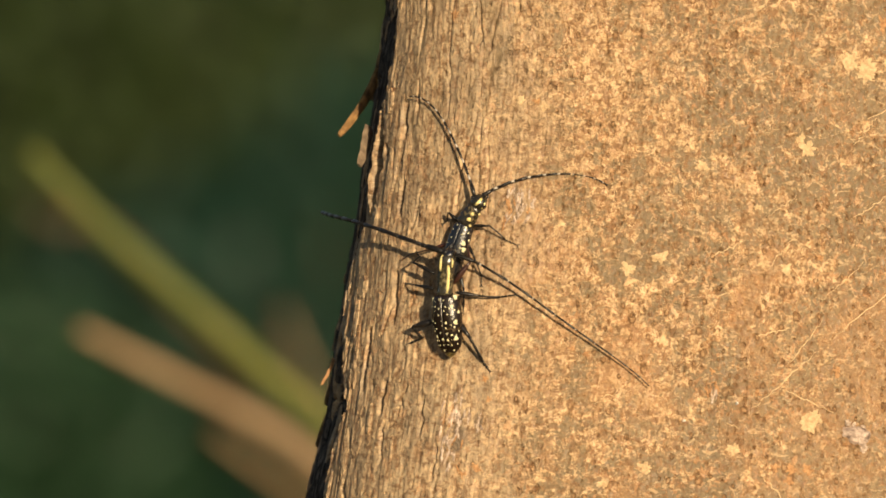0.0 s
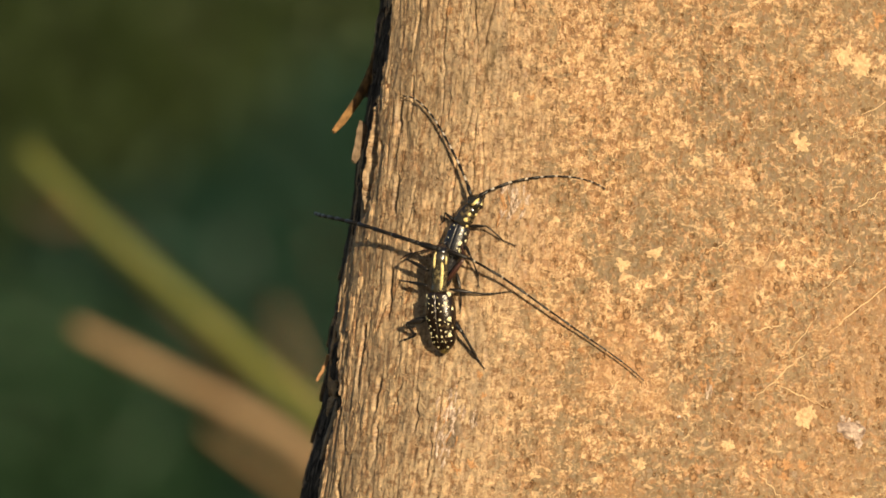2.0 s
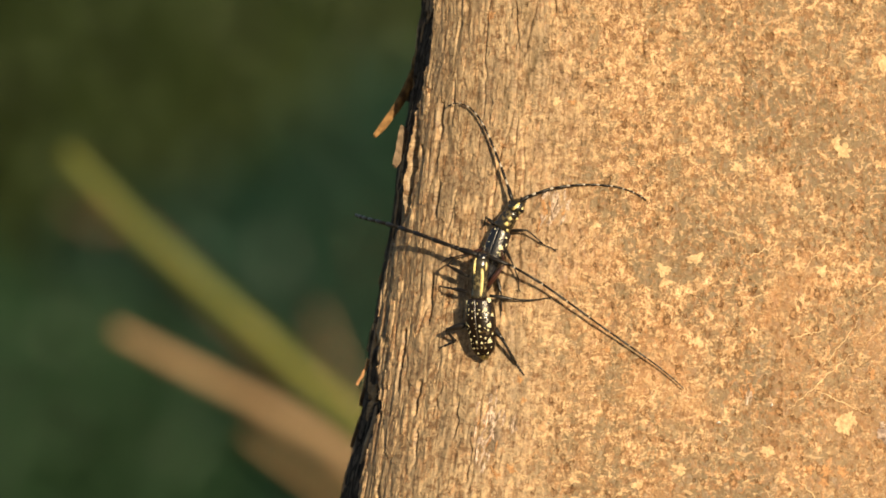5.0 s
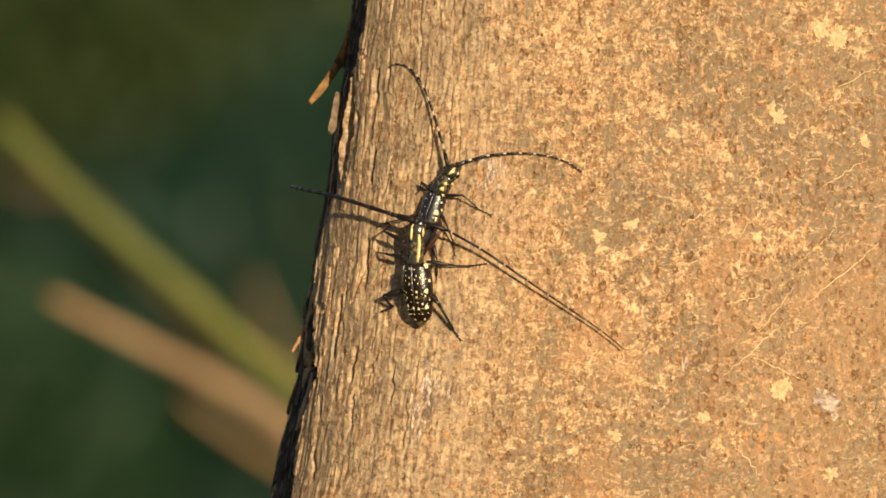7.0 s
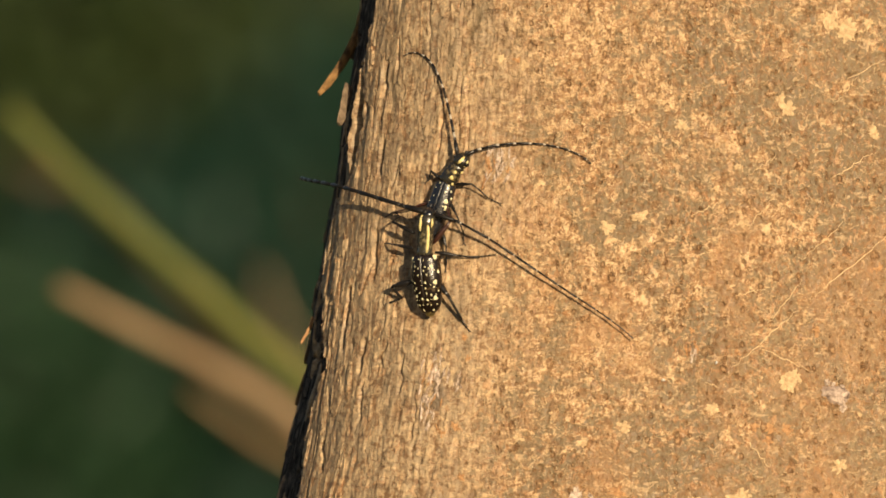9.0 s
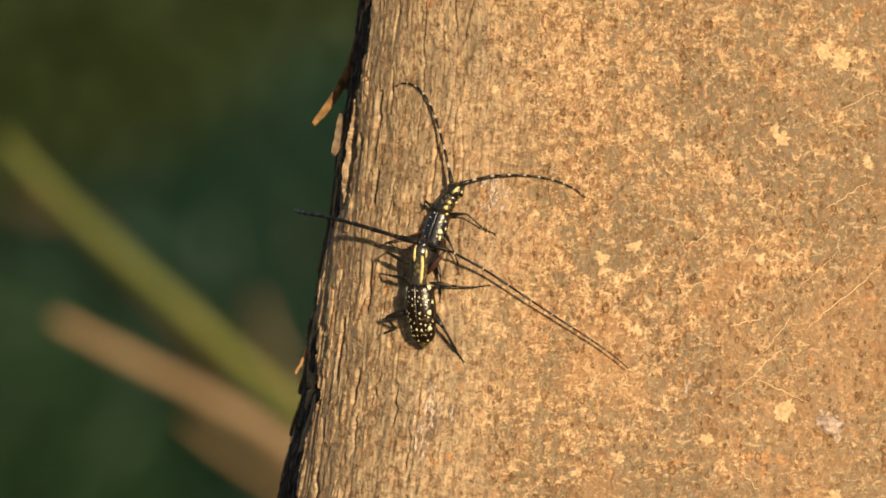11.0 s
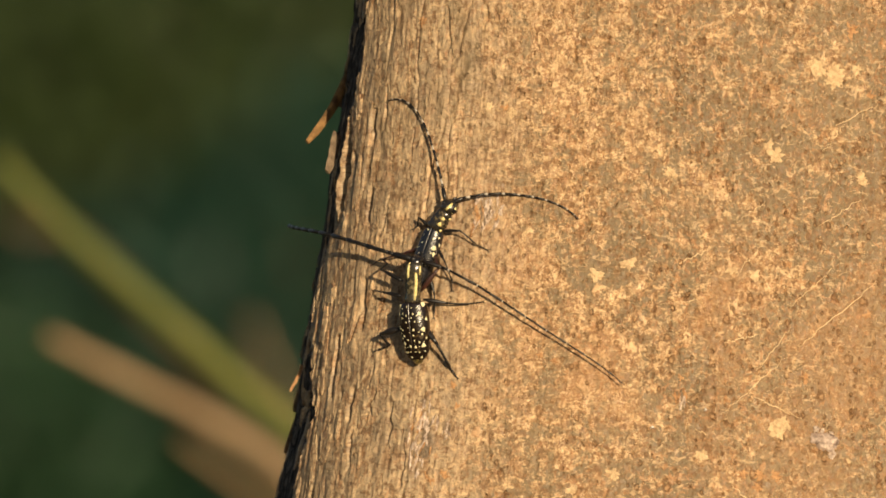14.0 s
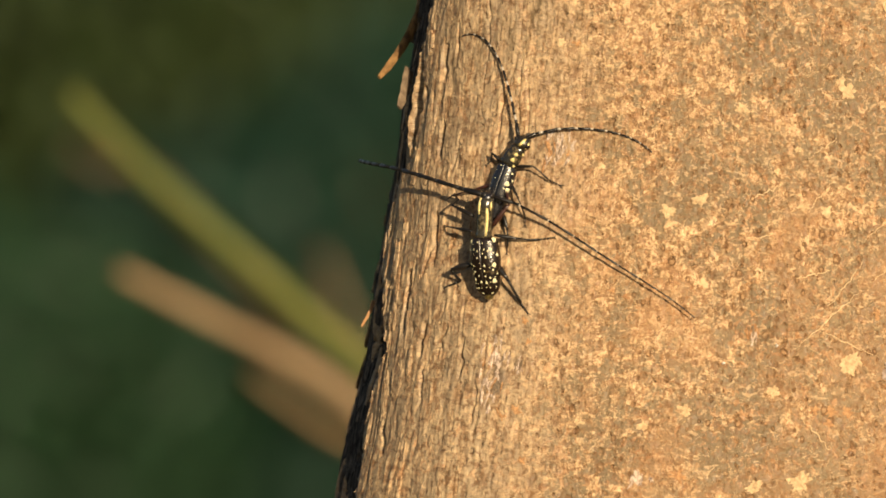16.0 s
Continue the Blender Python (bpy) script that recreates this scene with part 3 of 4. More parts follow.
    # loose chips standing off the shaded edge: top, tip (x, y, height), width, thickness in millimetres
    for top, tip, w, th, bend, mat, label in (
        ((-17.4, 42, 46.0), (-26.2, 27, 28.8), 2.3, 1.2, 2.5, DARK_CHIP, "curled brown bark strip hanging loose"),
        ((-20.3, 22, 30.2), (-22.2, 16.5, 22.8), 3.0, 1.1, 0.4, CHIP, "pale loose bark scale"),
        ((-27.2, 24, -15.2), (-29.5, 21, -20.2), 1.0, 0.5, 0.3, ORANGE, "small orange bark splinter"),
        ((-27.0, 46, -23.0), (-30.9, 43, -32.8), 3.0, 0.8, 0.5, CHIP, "dark loose bark scale"),
        ((-23.6, 46, -4.0), (-26.7, 45, -11.8), 2.6, 0.7, 0.4, CHIP, "dark loose bark scale"),
        ((-26.0, 44, -8.4), (-27.6, 43, -13.8), 2.6, 0.9, 0.2, CHIP, "dark loose bark scale"),
        ((-25.6, 46, -12.0), (-28.9, 43, -24.5), 2.6, 0.7, 0.3, CHIP, "dark loose bark scale"),
        ((-14.6, 46, 48.5), (-20.0, 44, 36.0), 3.0, 0.7, 0.5, CHIP, "dark loose bark scale"),
        ((-22.0, 46, 10.0), (-25.3, 44, -0.5), 2.4, 0.6, 0.3, CHIP, "dark loose bark scale"),
        ((-28.8, 46, -31.0), (-32.4, 44, -45.0), 2.8, 0.7, 0.3, CHIP, "dark loose bark scale"),
    ):
        a, b = Vector(top) / 1000, Vector(tip) / 1000
        a.z += ROOT_Z
        b.z += ROOT_Z
        bm = bmesh.new()
        n = 9
        out = Vector((-1, 0.25, 0)).normalized()
        pts, rad = [], []
        for k in range(n):
            f = k / (n - 1)
            pts.append(a.lerp(b, f) + out * (bend / 1000) * math.sin(math.pi * f) * -0.6 + Vector((rng.uniform(-1, 1), rng.uniform(-1, 1), 0)) * 0.00012)
            rad.append(w / 2000 * (0.75 + 0.25 * math.sin(math.pi * min(f + 0.2, 1))) * rng.uniform(0.82, 1.1) * (0.7 if k == n - 1 else 1))
        tube(bm, pts, rad, 8, 0, th / w, up=(0.75, -0.65, 0))
        part("bark_chip", bm, mat, TREE, label, smooth=False)


dress_trunk()

# ================= the beetles =================
MM = 0.001


def shell_material(name, base, hair, cover, rough, gloss=1.0):
    """Dark glossy wing-case with fine pits and a dusting of short golden hair."""
    m = Mat(name)
    v = m.coords()
    f = m.noise(v, 1500, 3, 0.6)
    g = m.noise(v, 420, 4, 0.6)
    hairy = m.ramp(m.sums("ADD", m.sums("MULTIPLY", f, 0.5), m.sums("MULTIPLY", g, 0.5)), [(cover, 0.0), (cover + 0.12, 1.0)])
    m.color(m.mix(hairy, base, hair))
    m.surface(m.mix(hairy, (rough,) * 3, (0.5,) * 3), 0.0, gloss)
    pits = m.cells(v, 3200)
    m.bump(pits.outputs["Distance"], 0.00003)
    m.bump(g, 0.00005)
    return m.m


BLACK_SHELL = shell_material("black_shell", (0.010, 0.010, 0.014), (0.10, 0.09, 0.05), 0.76, 0.27)
BROWN_SHELL = shell_material("brown_shell", (0.014, 0.008, 0.005), (0.17, 0.11, 0.032), 0.60, 0.26, 0.55)
NECK_SHELL = shell_material("neck_shell", (0.022, 0.018, 0.012), (0.25, 0.18, 0.07), 0.56, 0.25)
OLIVE_SHELL = shell_material("olive_shell", (0.040, 0.034, 0.022), (0.30, 0.235, 0.11), 0.555, 0.24)
TAIL_SHELL = shell_material("tail_shell", (0.05, 0.035, 0.012), (0.36, 0.26, 0.07), 0.47, 0.32)
LIMB = shell_material("limb_shell", (0.012, 0.010, 0.009), (0.16, 0.11, 0.06), 0.64, 0.34, 0.5)
RUST_LIMB = shell_material("rust_limb", (0.045, 0.014, 0.008), (0.18, 0.075, 0.035), 0.62, 0.35)
CREAM = plain("cream_hair", (0.86, 0.77, 0.44), (0.94, 0.89, 0.62), 2500, 0.7, 0.3)
GOLD = plain("golden_hair", (0.84, 0.63, 0.20), (0.94, 0.83, 0.42), 2500, 0.42, 0.6)
PALE_BAND = plain("pale_band", (0.34, 0.30, 0.24), (0.56, 0.50, 0.43), 2500, 0.6, 0.4)
EYE_BLACK = plain("eye", (0.008, 0.007, 0.007), (0.015, 0.012, 0.01), 2000, 0.12, 0.6)


def perch(s_mm, z, lift_mm, yaw, pitch):
    """A pose on the bark: x along the girth, y up the trunk, z away from it, then turned by yaw and pitched up."""
    th = float(np.interp(s_mm * MM, PLAN[0], PLAN[3]))
    at = [float(c) for c in trunk_point(np.float64(s_mm * MM), np.float64(z), lift_mm * MM)]
    m = Matrix(((math.cos(th), 0, math.sin(th), 0), (math.sin(th), 0, -math.cos(th), 0), (0, 1, 0, 0), (0, 0, 0, 1)))
    return Matrix.Translation(at) @ m @ pose(0, 0, 0, 0, 0, yaw) @ pose(0, 0, 0, pitch, 0, 0)


def case_point(a, phi, L, W, H, lift=0.0):
    """A point on a wing-case: a runs from shoulder to tip, phi from the middle line outwards."""
    wide = W * (0.90 + 0.16 * math.sin(math.pi * min(a * 1.35, 1))) * (1 - max(0, (a - 0.70) / 0.30) ** 3.4 * 0.68)
    wide *= min(1, (a + 0.03) / 0.07) ** 0.5
    high = H * (0.80 + 0.28 * math.sin(math.pi * min(a * 1.15 + 0.1, 1))) * (1 - max(0, (a - 0.7) / 0.3) ** 2.2 * 0.75)
    return Vector(((wide + lift) * math.sin(phi), -a * L, (high + lift) * math.cos(phi)))


def wing_case(side, L, W, H, material, parent):
    bm = bmesh.new()
    na, nf = 26, 12
    rows = []
    for shell in (0.0, -0.28):
        grid = []
        for i in range(na):
            line = []
            for k in range(nf):
                p = case_point(i / (na - 1), radians(104) * k / (nf - 1), L, W, H, shell)
                line.append(bm.verts.new(Vector((side * (p.x + 0.03), p.y, p.z)) * MM))
            grid.append(line)
        rows.append(grid)
    outer, inner = rows
    for i in range(na - 1):
        for k in range(nf - 1):
            bm.faces.new((outer[i][k], outer[i][k + 1], outer[i + 1][k + 1], outer[i + 1][k]))
            bm.faces.new((inner[i][k], inner[i + 1][k], inner[i + 1][k + 1], inner[i][k + 1]))
        for k in (0, nf - 1):
            bm.faces.new((outer[i][k], outer[i + 1][k], inner[i + 1][k], inner[i][k]))
    for i in (0, na - 1):
        for k in range(nf - 1):
            bm.faces.new((outer[i][k], outer[i][k + 1], inner[i][k + 1], inner[i][k]))
    return part("wing_case", bm, material, parent)


def hair_spot(point, a, phi, r, parent, material, name="spot"):
    """A small cushion of pale hair lying on a curved shell; point(a, phi) gives the shell."""
    bm = bmesh.new()
    e = 1e-3
    c = point(a, phi)
    ta = (point(a + e, phi) - point(a - e, phi)).normalized()
    tp = (point(a, phi + e) - point(a, phi - e)).normalized()
    nrm = ta.cross(tp)
    if nrm.z < 0:
        nrm.negate()
    mid = bm.verts.new((c + nrm * 0.07) * MM)
    ring = []
    for k in range(9):
        q = 2 * math.pi * k / 9
        rr = r * (0.88 + 0.2 * math.sin(3 * q + a * 40))
        ring.append(bm.verts.new((c + ta * rr * 1.15 * math.cos(q) + tp * rr * math.sin(q) + nrm * (0.02 - rr * rr * 0.16)) * MM))
    low = [bm.verts.new(v.co - nrm * 0.08 * MM) for v in ring]
    for k in range(9):
        bm.faces.new((mid, ring[k], ring[(k + 1) % 9]))
        bm.faces.new((ring[k], low[k], low[(k + 1) % 9], ring[(k + 1) % 9]))
    return part(name, bm, material, parent)


def loft(name, rings, material, parent, sides=20, label=""):
    """A closed body through rings of (y, half width, half height, height of its middle), in millimetres."""
    bm = bmesh.new()
    loops = []
    for y, w, h, z in rings:
        loops.append([bm.verts.new(Vector((w * math.sin(q), y, z + h * math.cos(q) * (1.0 if math.cos(q) > 0 else 0.85))) * MM) for q in [2 * math.pi * k / sides for k in range(sides)]])
    for a, b in zip(loops, loops[1:]):
        for k in range(sides):
            bm.faces.new((a[k], a[(k + 1) % sides], b[(k + 1) % sides], b[k]))
    bm.faces.new(loops[0])
    bm.faces.new(loops[-1][::-1])
    return part(name, bm, material, parent, label)


def ridge(name, points, radius, material, parent):
    bm = bmesh.new()
    pts = [Vector(p) * MM for p in points]
    tube(bm, pts, [radius * MM * (0.6 if i in (0, len(pts) - 1) else 1.0) for i in range(len(pts))], 8, 0, 0.45, up=(0, 0, 1))
    return part(name, bm, material, parent)


def ball(name, centre, radii, material, parent):
    bm = bmesh.new()
    bmesh.ops.create_uvsphere(bm, u_segments=14, v_segments=10, radius=1)
    for v in bm.verts:
        v.co = Vector((v.co.x * radii[0] + centre[0], v.co.y * radii[1] + centre[1], v.co.z * radii[2] + centre[2])) * MM
    return part(name, bm, material, parent)


def leg(joints, thick, parent, material=None):
    """Thigh (the leg's own mesh), shin and foot through hip, knee, ankle and toe, in millimetres."""
    hip, knee, ankle, toe = [Vector(j) * MM for j in joints]
    bm = bmesh.new()
    f = [0.55, 0.95, 1.15, 1.2, 1.0, 0.7, 0.62]
    tube(bm, [hip.lerp(knee, i / 6) for i in range(7)], [thick * MM * k for k in f], 10)
    thigh = part("leg", bm, material or LIMB, parent)
    bm = bmesh.new()
    side = (knee - hip).cross(ankle - knee)
    bow = (ankle - knee).cross(side).normalized() * (ankle - knee).length * 0.03 if side.length > 0 else Vector()
    tube(bm, [knee.lerp(ankle, i / 5) + bow * math.sin(math.pi * i / 5) for i in range(6)], [thick * MM * k for k in (0.6, 0.5, 0.48, 0.5, 0.56, 0.62)], 8)
    part("shin", bm, material or LIMB, thigh)
    bm = bmesh.new()
    for i in range(4):
        a, b = ankle.lerp(toe, i / 4), ankle.lerp(toe, (i + 0.94) / 4)
        tube(bm, [a, a.lerp(b, 0.7), b], [thick * MM * 0.25, thick * MM * (0.48 if i < 3 else 0.3), thick * MM * 0.3], 8, 0, 0.6)
    d = (toe - ankle).normalized()
    s = d.cross(Vector((0, 0, 1))).normalized()
    for q in (-1, 1):
        tube(bm, [toe, toe + d * 0.3 * MM + s * q * 0.25 * MM, toe + d * 0.5 * MM + s * q * 0.35 * MM - Vector((0, 0, 0.2 * MM))], [0.09 * MM, 0.07 * MM, 0.03 * MM], 6)
    part("foot", bm, material or LIMB, thigh)
    return thigh


SHARE = (0.105, 0.025, 0.135, 0.125, 0.115, 0.105, 0.10, 0.09, 0.08, 0.07, 0.05)


def feeler_joints(base, length, az, el):
    """Joints of an antenna: azimuth from straight ahead and elevation as polynomials along it, in degrees."""
    p = Vector(base)
    joints, s, fine = [p.copy()], 0.0, 12
    for share in SHARE:
        for k in range(fine):
            q = s + share * (k + 0.5) / fine
            a = radians(az[0] + az[1] * q + az[2] * q * q + az[3] * q ** 4)
            e = radians(el[0] + el[1] * q + el[2] * q * q)
            p = p + Vector((math.cos(e) * math.sin(a), math.cos(e) * math.cos(a), math.sin(e))) * length * share / fine
        s += share
        joints.append(p.copy())
    return joints


def segment_pose(a, b):
    d = b - a
    return Matrix.Translation(a * MM) @ d.to_track_quat("Y", "Z").to_matrix().to_4x4()


def antenna(base, length, az, el, thick, pale, parent, taper=0.62):
    """A knot at the brow (the antenna's own mesh) and eleven segments, each pale at its base."""
    joints = feeler_joints(base, length, az, el)
    knot = ball("antenna", base, (thick * 1.5, thick * 1.6, thick * 1.4), LIMB, parent)
    made = []
    for i, (a, b) in enumerate(zip(joints, joints[1:])):
        n = (b - a).length * MM
        f = i / 10
        r = thick * MM * (1 - taper * f ** 0.8)
        bm = bmesh.new()
        cut = 0.0 if i < 2 else pale
        if cut:
            tube(bm, [(0, 0, 0), (0, n * cut * 0.5, 0), (0, n * cut, 0)], [r * 0.8, r * 0.92, r * 0.95], 9, 1)
        tube(bm, [(0, n * cut, 0), (0, n * 0.6, 0), (0, n * 0.92, 0), (0, n * 1.01, 0)], [r * (1.1 if i == 0 else 0.97), r * (1.45 if i == 0 else 1.0), r * 1.22, r * 0.85], 9, 0)
        ob = part("segment", bm, (LIMB, PALE_BAND), knot)
        ob.matrix_basis = segment_pose(a, b)
        made.append(ob)
    return made


def mandibles(y, z, w, parent):
    for q in (-1, 1):
        ridge("mandible", [(q * w, y, z), (q * w * 1.05, y + 0.5, z - 0.15), (q * w * 0.3, y + 0.95, z - 0.25)], 0.24, LIMB, parent)


def build_female():
    b = new("longhorn_beetle")
    tagged(b, "glossy black longhorn beetle with gold spots, clinging to bark", "beetle", group="mating beetles")
    b.matrix_basis = perch(-27.95, 1.31085, 2.30, -18.0, -4.4)
    L, W, H = 13.5, 2.08, 1.60
    case = {s: wing_case(s, L, W, H, BLACK_SHELL, b) for s in (-1, 1)}
    loft("abdomen", [(0.2, 1.2, 0.8, -0.5), (-0.6, 2.1, 1.3, -0.3), (-4, 2.3, 1.5, -0.3), (-9, 2.2, 1.4, -0.3), (-12.4, 1.1, 0.7, -0.3), (-13, 0.3, 0.2, -0.3)], BLACK_SHELL, b)
    neck = loft("pronotum", [(-0.2, 1.55, 1.25, 0.15), (0.15, 1.75, 1.4, 0.2), (0.9, 1.6, 1.3, 0.2), (1.8, 1.75, 1.35, 0.25), (2.7, 1.6, 1.3, 0.3), (3.6, 1.45, 1.2, 0.35), (4.2, 1.5, 1.2, 0.4), (4.5, 1.3, 1.1, 0.4)], NECK_SHELL, b)
    head = loft("head", [(4.3, 1.15, 1.0, 0.4), (4.8, 1.45, 1.2, 0.45), (5.7, 1.5, 1.25, 0.5), (6.5, 1.3, 1.15, 0.4), (7.1, 1.0, 0.9, 0.1), (7.5, 0.5, 0.5, -0.1)], NECK_SHELL, b)
    for q in (-1, 1):
        ball("eye", (q * 1.3, 5.7, 0.55), (0.45, 0.6, 0.75), EYE_BLACK, head)
    mandibles(7.2, -0.3, 0.5, head)
    ridge("gold_stripe", [(0.15, 4.9, 1.68), (0.3, 5.6, 1.78), (0.35, 6.4, 1.58), (0.3, 6.9, 1.2)], 0.26, GOLD, head)
    ridge("gold_stripe", [(1.25, 5.0, 1.0), (1.35, 5.9, 1.05), (1.2, 6.6, 0.9)], 0.2, GOLD, head)

    def on_neck(a, phi):
        return Vector((1.66 * math.sin(phi), a * 4.4, 0.25 + 1.36 * math.cos(phi)))
    for a, p, r in ((0.36, 26, 0.46), (0.68, 24, 0.38), (0.12, 60, 0.3), (0.85, 70, 0.28)):
        hair_spot(on_neck, a, radians(p), r, neck, GOLD)
    for a, p, r in ((0.04, 34, 0.2), (0.11, 60, 0.22), (0.15, 24, 0.14), (0.27, 46, 0.52), (0.21, 80, 0.3), (0.35, 36, 0.16), (0.36, 60, 0.55)):
        hair_spot(lambda x, y: case_point(x, y, L, W, H) + Vector((0.03, 0, 0)), a, radians(p), r, case[1], CREAM)
    for a, p, r in ((0.04, 22, 0.16), (0.12, 40, 0.13), (0.24, 30, 0.12), (0.33, 50, 0.13)):
        hair_spot(lambda x, y: (lambda v: Vector((-v.x - 0.03, v.y, v.z)))(case_point(x, y, L, W, H)), a, radians(p), r, case[-1], CREAM)
    for ob in (neck, head):
        ob.matrix_basis = pose(0, 0, 0, 0, 0, -18.5) @ Matrix.Diagonal((1.08, 0.90, 1, 1))
    for joints in (((1.3, 0.0, -0.7), (5.1, 1.2, -0.0), (8.4, -0.4, -1.9), (10.8, -0.7, -2.7)), ((-1.6, -0.0, -0.9), (-4.1, 1.0, -0.7), (-4.3, -0.6, -2.1), (-5.1, -1.6, -2.7)), ((1.6, -3.4, -0.6), (4.2, -5.4, 0.4), (6.3, -8.5, -1.2), (6.8, -10.2, -1.5))):
        leg(joints, 0.30, b)
    leg(((-1.0, -4.0, -0.8), (-5.3, -6.9, -0.7), (-10.2, -9.3, -4.0), (-12.1, -11.1, -5.5)), 0.32, b, RUST_LIMB)
    for joints in (((0.2, -9.4, -0.8), (0.8, -12.8, -0.5), (1.1, -15.8, -1.4), (1.4, -17.1, -1.7)), ((2.0, -9.3, -0.6), (4.0, -12.0, -0.3), (4.9, -15.2, -1.0), (5.1, -16.5, -1.3))):
        leg(joints, 0.36, b)
    left = antenna((0.62, 5.55, 0.66), 28.2, (-29.2, -37.0, 57.6, -132.5), (-10.9, 9.1, -19.4), 0.31, 0.30, b)
    right = antenna((1.50, 5.50, 0.62), 26.6, (39.9, 101.1, -86.6, 63.7), (-10.0, -52.2, 54.1), 0.30, 0.22, b)
    return b, left, right


def build_male():
    b = new("longhorn_beetle")
    tagged(b, "brown longhorn beetle speckled with cream spots, mounted on another", "beetle", group="mating beetles")
    b.matrix_basis = perch(-29.85, 1.29714, 4.60, -0.9, 3.0)
    L, W, H = 11.2, 2.85, 2.15
    case = {s: wing_case(s, L, W, H, BROWN_SHELL, b) for s in (-1, 1)}
    belly = loft("abdomen", [(0.2, 1.2, 0.9, -0.4), (-0.6, 2.1, 1.5, -0.3), (-4, 2.4, 1.7, -0.4), (-8, 2.2, 1.5, -0.4), (-10.6, 1.4, 1.0, -0.2), (-11.4, 0.9, 0.6, -0.1), (-11.8, 0.3, 0.2, -0.2)], TAIL_SHELL, b)
    neck = loft("pronotum", [(-0.3, 1.5, 1.3, 0.2), (0.1, 1.95, 1.6, 0.2), (0.7, 1.7, 1.45, 0.2), (2.0, 1.55, 1.4, 0.25), (3.2, 1.75, 1.45, 0.3), (4.6, 1.6, 1.4, 0.35), (6.0, 1.7, 1.45, 0.4), (7.3, 1.7, 1.45, 0.4), (7.8, 1.35, 1.2, 0.35)], OLIVE_SHELL, b)
    head = loft("head", [(7.5, 1.2, 1.1, 0.25), (7.9, 1.4, 1.2, 0.15), (8.4, 1.35, 1.15, -0.1), (8.8, 1.1, 1.0, -0.5), (9.1, 0.8, 0.8, -0.9), (9.2, 0.4, 0.4, -1.1)], BLACK_SHELL, b)
    for q in (-1, 1):
        ball("eye", (q * 1.2, 8.3, 0.1), (0.42, 0.6, 0.8), EYE_BLACK, head)
    mandibles(8.9, -1.1, 0.45, head)
    ridge("gold_stripe", [(-0.90, 4.6, 1.52), (-0.92, 5.4, 1.58), (-0.92, 6.3, 1.62), (-0.85, 7.1, 1.56), (-0.75, 7.7, 1.45)], 0.36, GOLD, neck)
    ridge("gold_stripe", [(1.0, 0.5, 1.5), (1.05, 1.6, 1.4), (1.08, 2.8, 1.48), (1.05, 4.2, 1.54), (0.95, 5.2, 1.62), (0.85, 5.9, 1.64)], 0.35, GOLD, neck)
    ridge("gold_stripe", [(1.50, 5.5, 1.1), (1.55, 6.3, 1.15), (1.50, 7.2, 1.2)], 0.24, GOLD, neck)
    ridge("dark_rib", [(-1.5, 0.4, 0.9), (-1.3, 2.0, 0.95), (-1.5, 3.4, 1.0), (-1.35, 5.0, 1.1), (-1.55, 6.5, 1.2)], 0.2, LIMB, neck)
    spots = ((0.05, 66, 0.5), (0.05, -58, 0.34), (0.09, 8, 0.16), (0.07, -12, 0.18), (0.19, -66, 0.3), (0.2, 40, 0.34), (0.23, 28, 0.2), (0.2, 14, 0.16), (0.22, -14, 0.16), (0.3, 70, 0.34), (0.33, 18, 0.18), (0.33, -16, 0.16), (0.42, -70, 0.38), (0.47, 50, 0.55), (0.47, 10, 0.24), (0.46, -38, 0.18), (0.55, 44, 0.22), (0.56, 8, 0.17), (0.56, -36, 0.17), (0.62, 66, 0.2), (0.63, -18, 0.16), (0.65, 10, 0.18), (0.68, 30, 0.2), (0.69, -44, 0.32), (0.74, 50, 0.46), (0.74, -12, 0.26), (0.76, 10, 0.26), (0.85, 24, 0.16), (0.93, -24, 0.2), (0.94, 40, 0.24))
    rng = random.Random(8)
    rows = [(0.10 + 0.082 * k, side * (10 + 21 * c) + rng.uniform(-5, 5), rng.uniform(0.07, 0.16)) for k in range(10) for side in (-1, 1) for c in range(3) if rng.random() < 0.8]
    spots = [(a, p, r * rng.uniform(0.8, 1.1)) for a, p, r in spots]
    spots += [n for n in rows if all(abs(n[0] - a) > 0.05 or abs(n[1] - p) > 13 for a, p, _ in spots)]
    for a, p, r in spots:
        s = 1 if p > 0 else -1
        hair_spot(lambda x, y: (lambda v: Vector((s * (v.x + 0.03), v.y, v.z)))(case_point(x, y, L, W, H)), a, radians(abs(p)), r, case[s], CREAM)
    for ob in (neck, head):
        ob.matrix_basis = pose(0, 0, 0, 0, 0, -6) @ Matrix.Diagonal((0.90, 1, 1, 1))
    for ob in (*case.values(), belly):
        ob.matrix_basis = pose(0, 0, 0, 0, 0, 5) @ Matrix.Diagonal((1, 1.03, 1, 1))
    for joints in (((-2.7, 4.0, -1.2), (-7.8, 6.1, -2.3), (-7.2, 7.1, -4.2), (-8.4, 7.8, -5.0)), ((-3.1, 1.1, -1.1), (-7.2, 1.6, -2.6), (-11.4, 1.7, -6.8), (-13.8, 1.4, -8.7)), ((1.4, 0.4, -1.6), (5.9, -0.3, -3.2), (9.5, -0.5, -4.8), (12.3, -0.1, -5.7))):
        leg(joints, 0.36, b)
    leg(((1.3, 2.1, -1.0), (4.7, 6.4, -1.4), (3.4, 8.7, -3.1), (3.4, 10.0, -3.7)), 0.46, b, RUST_LIMB)
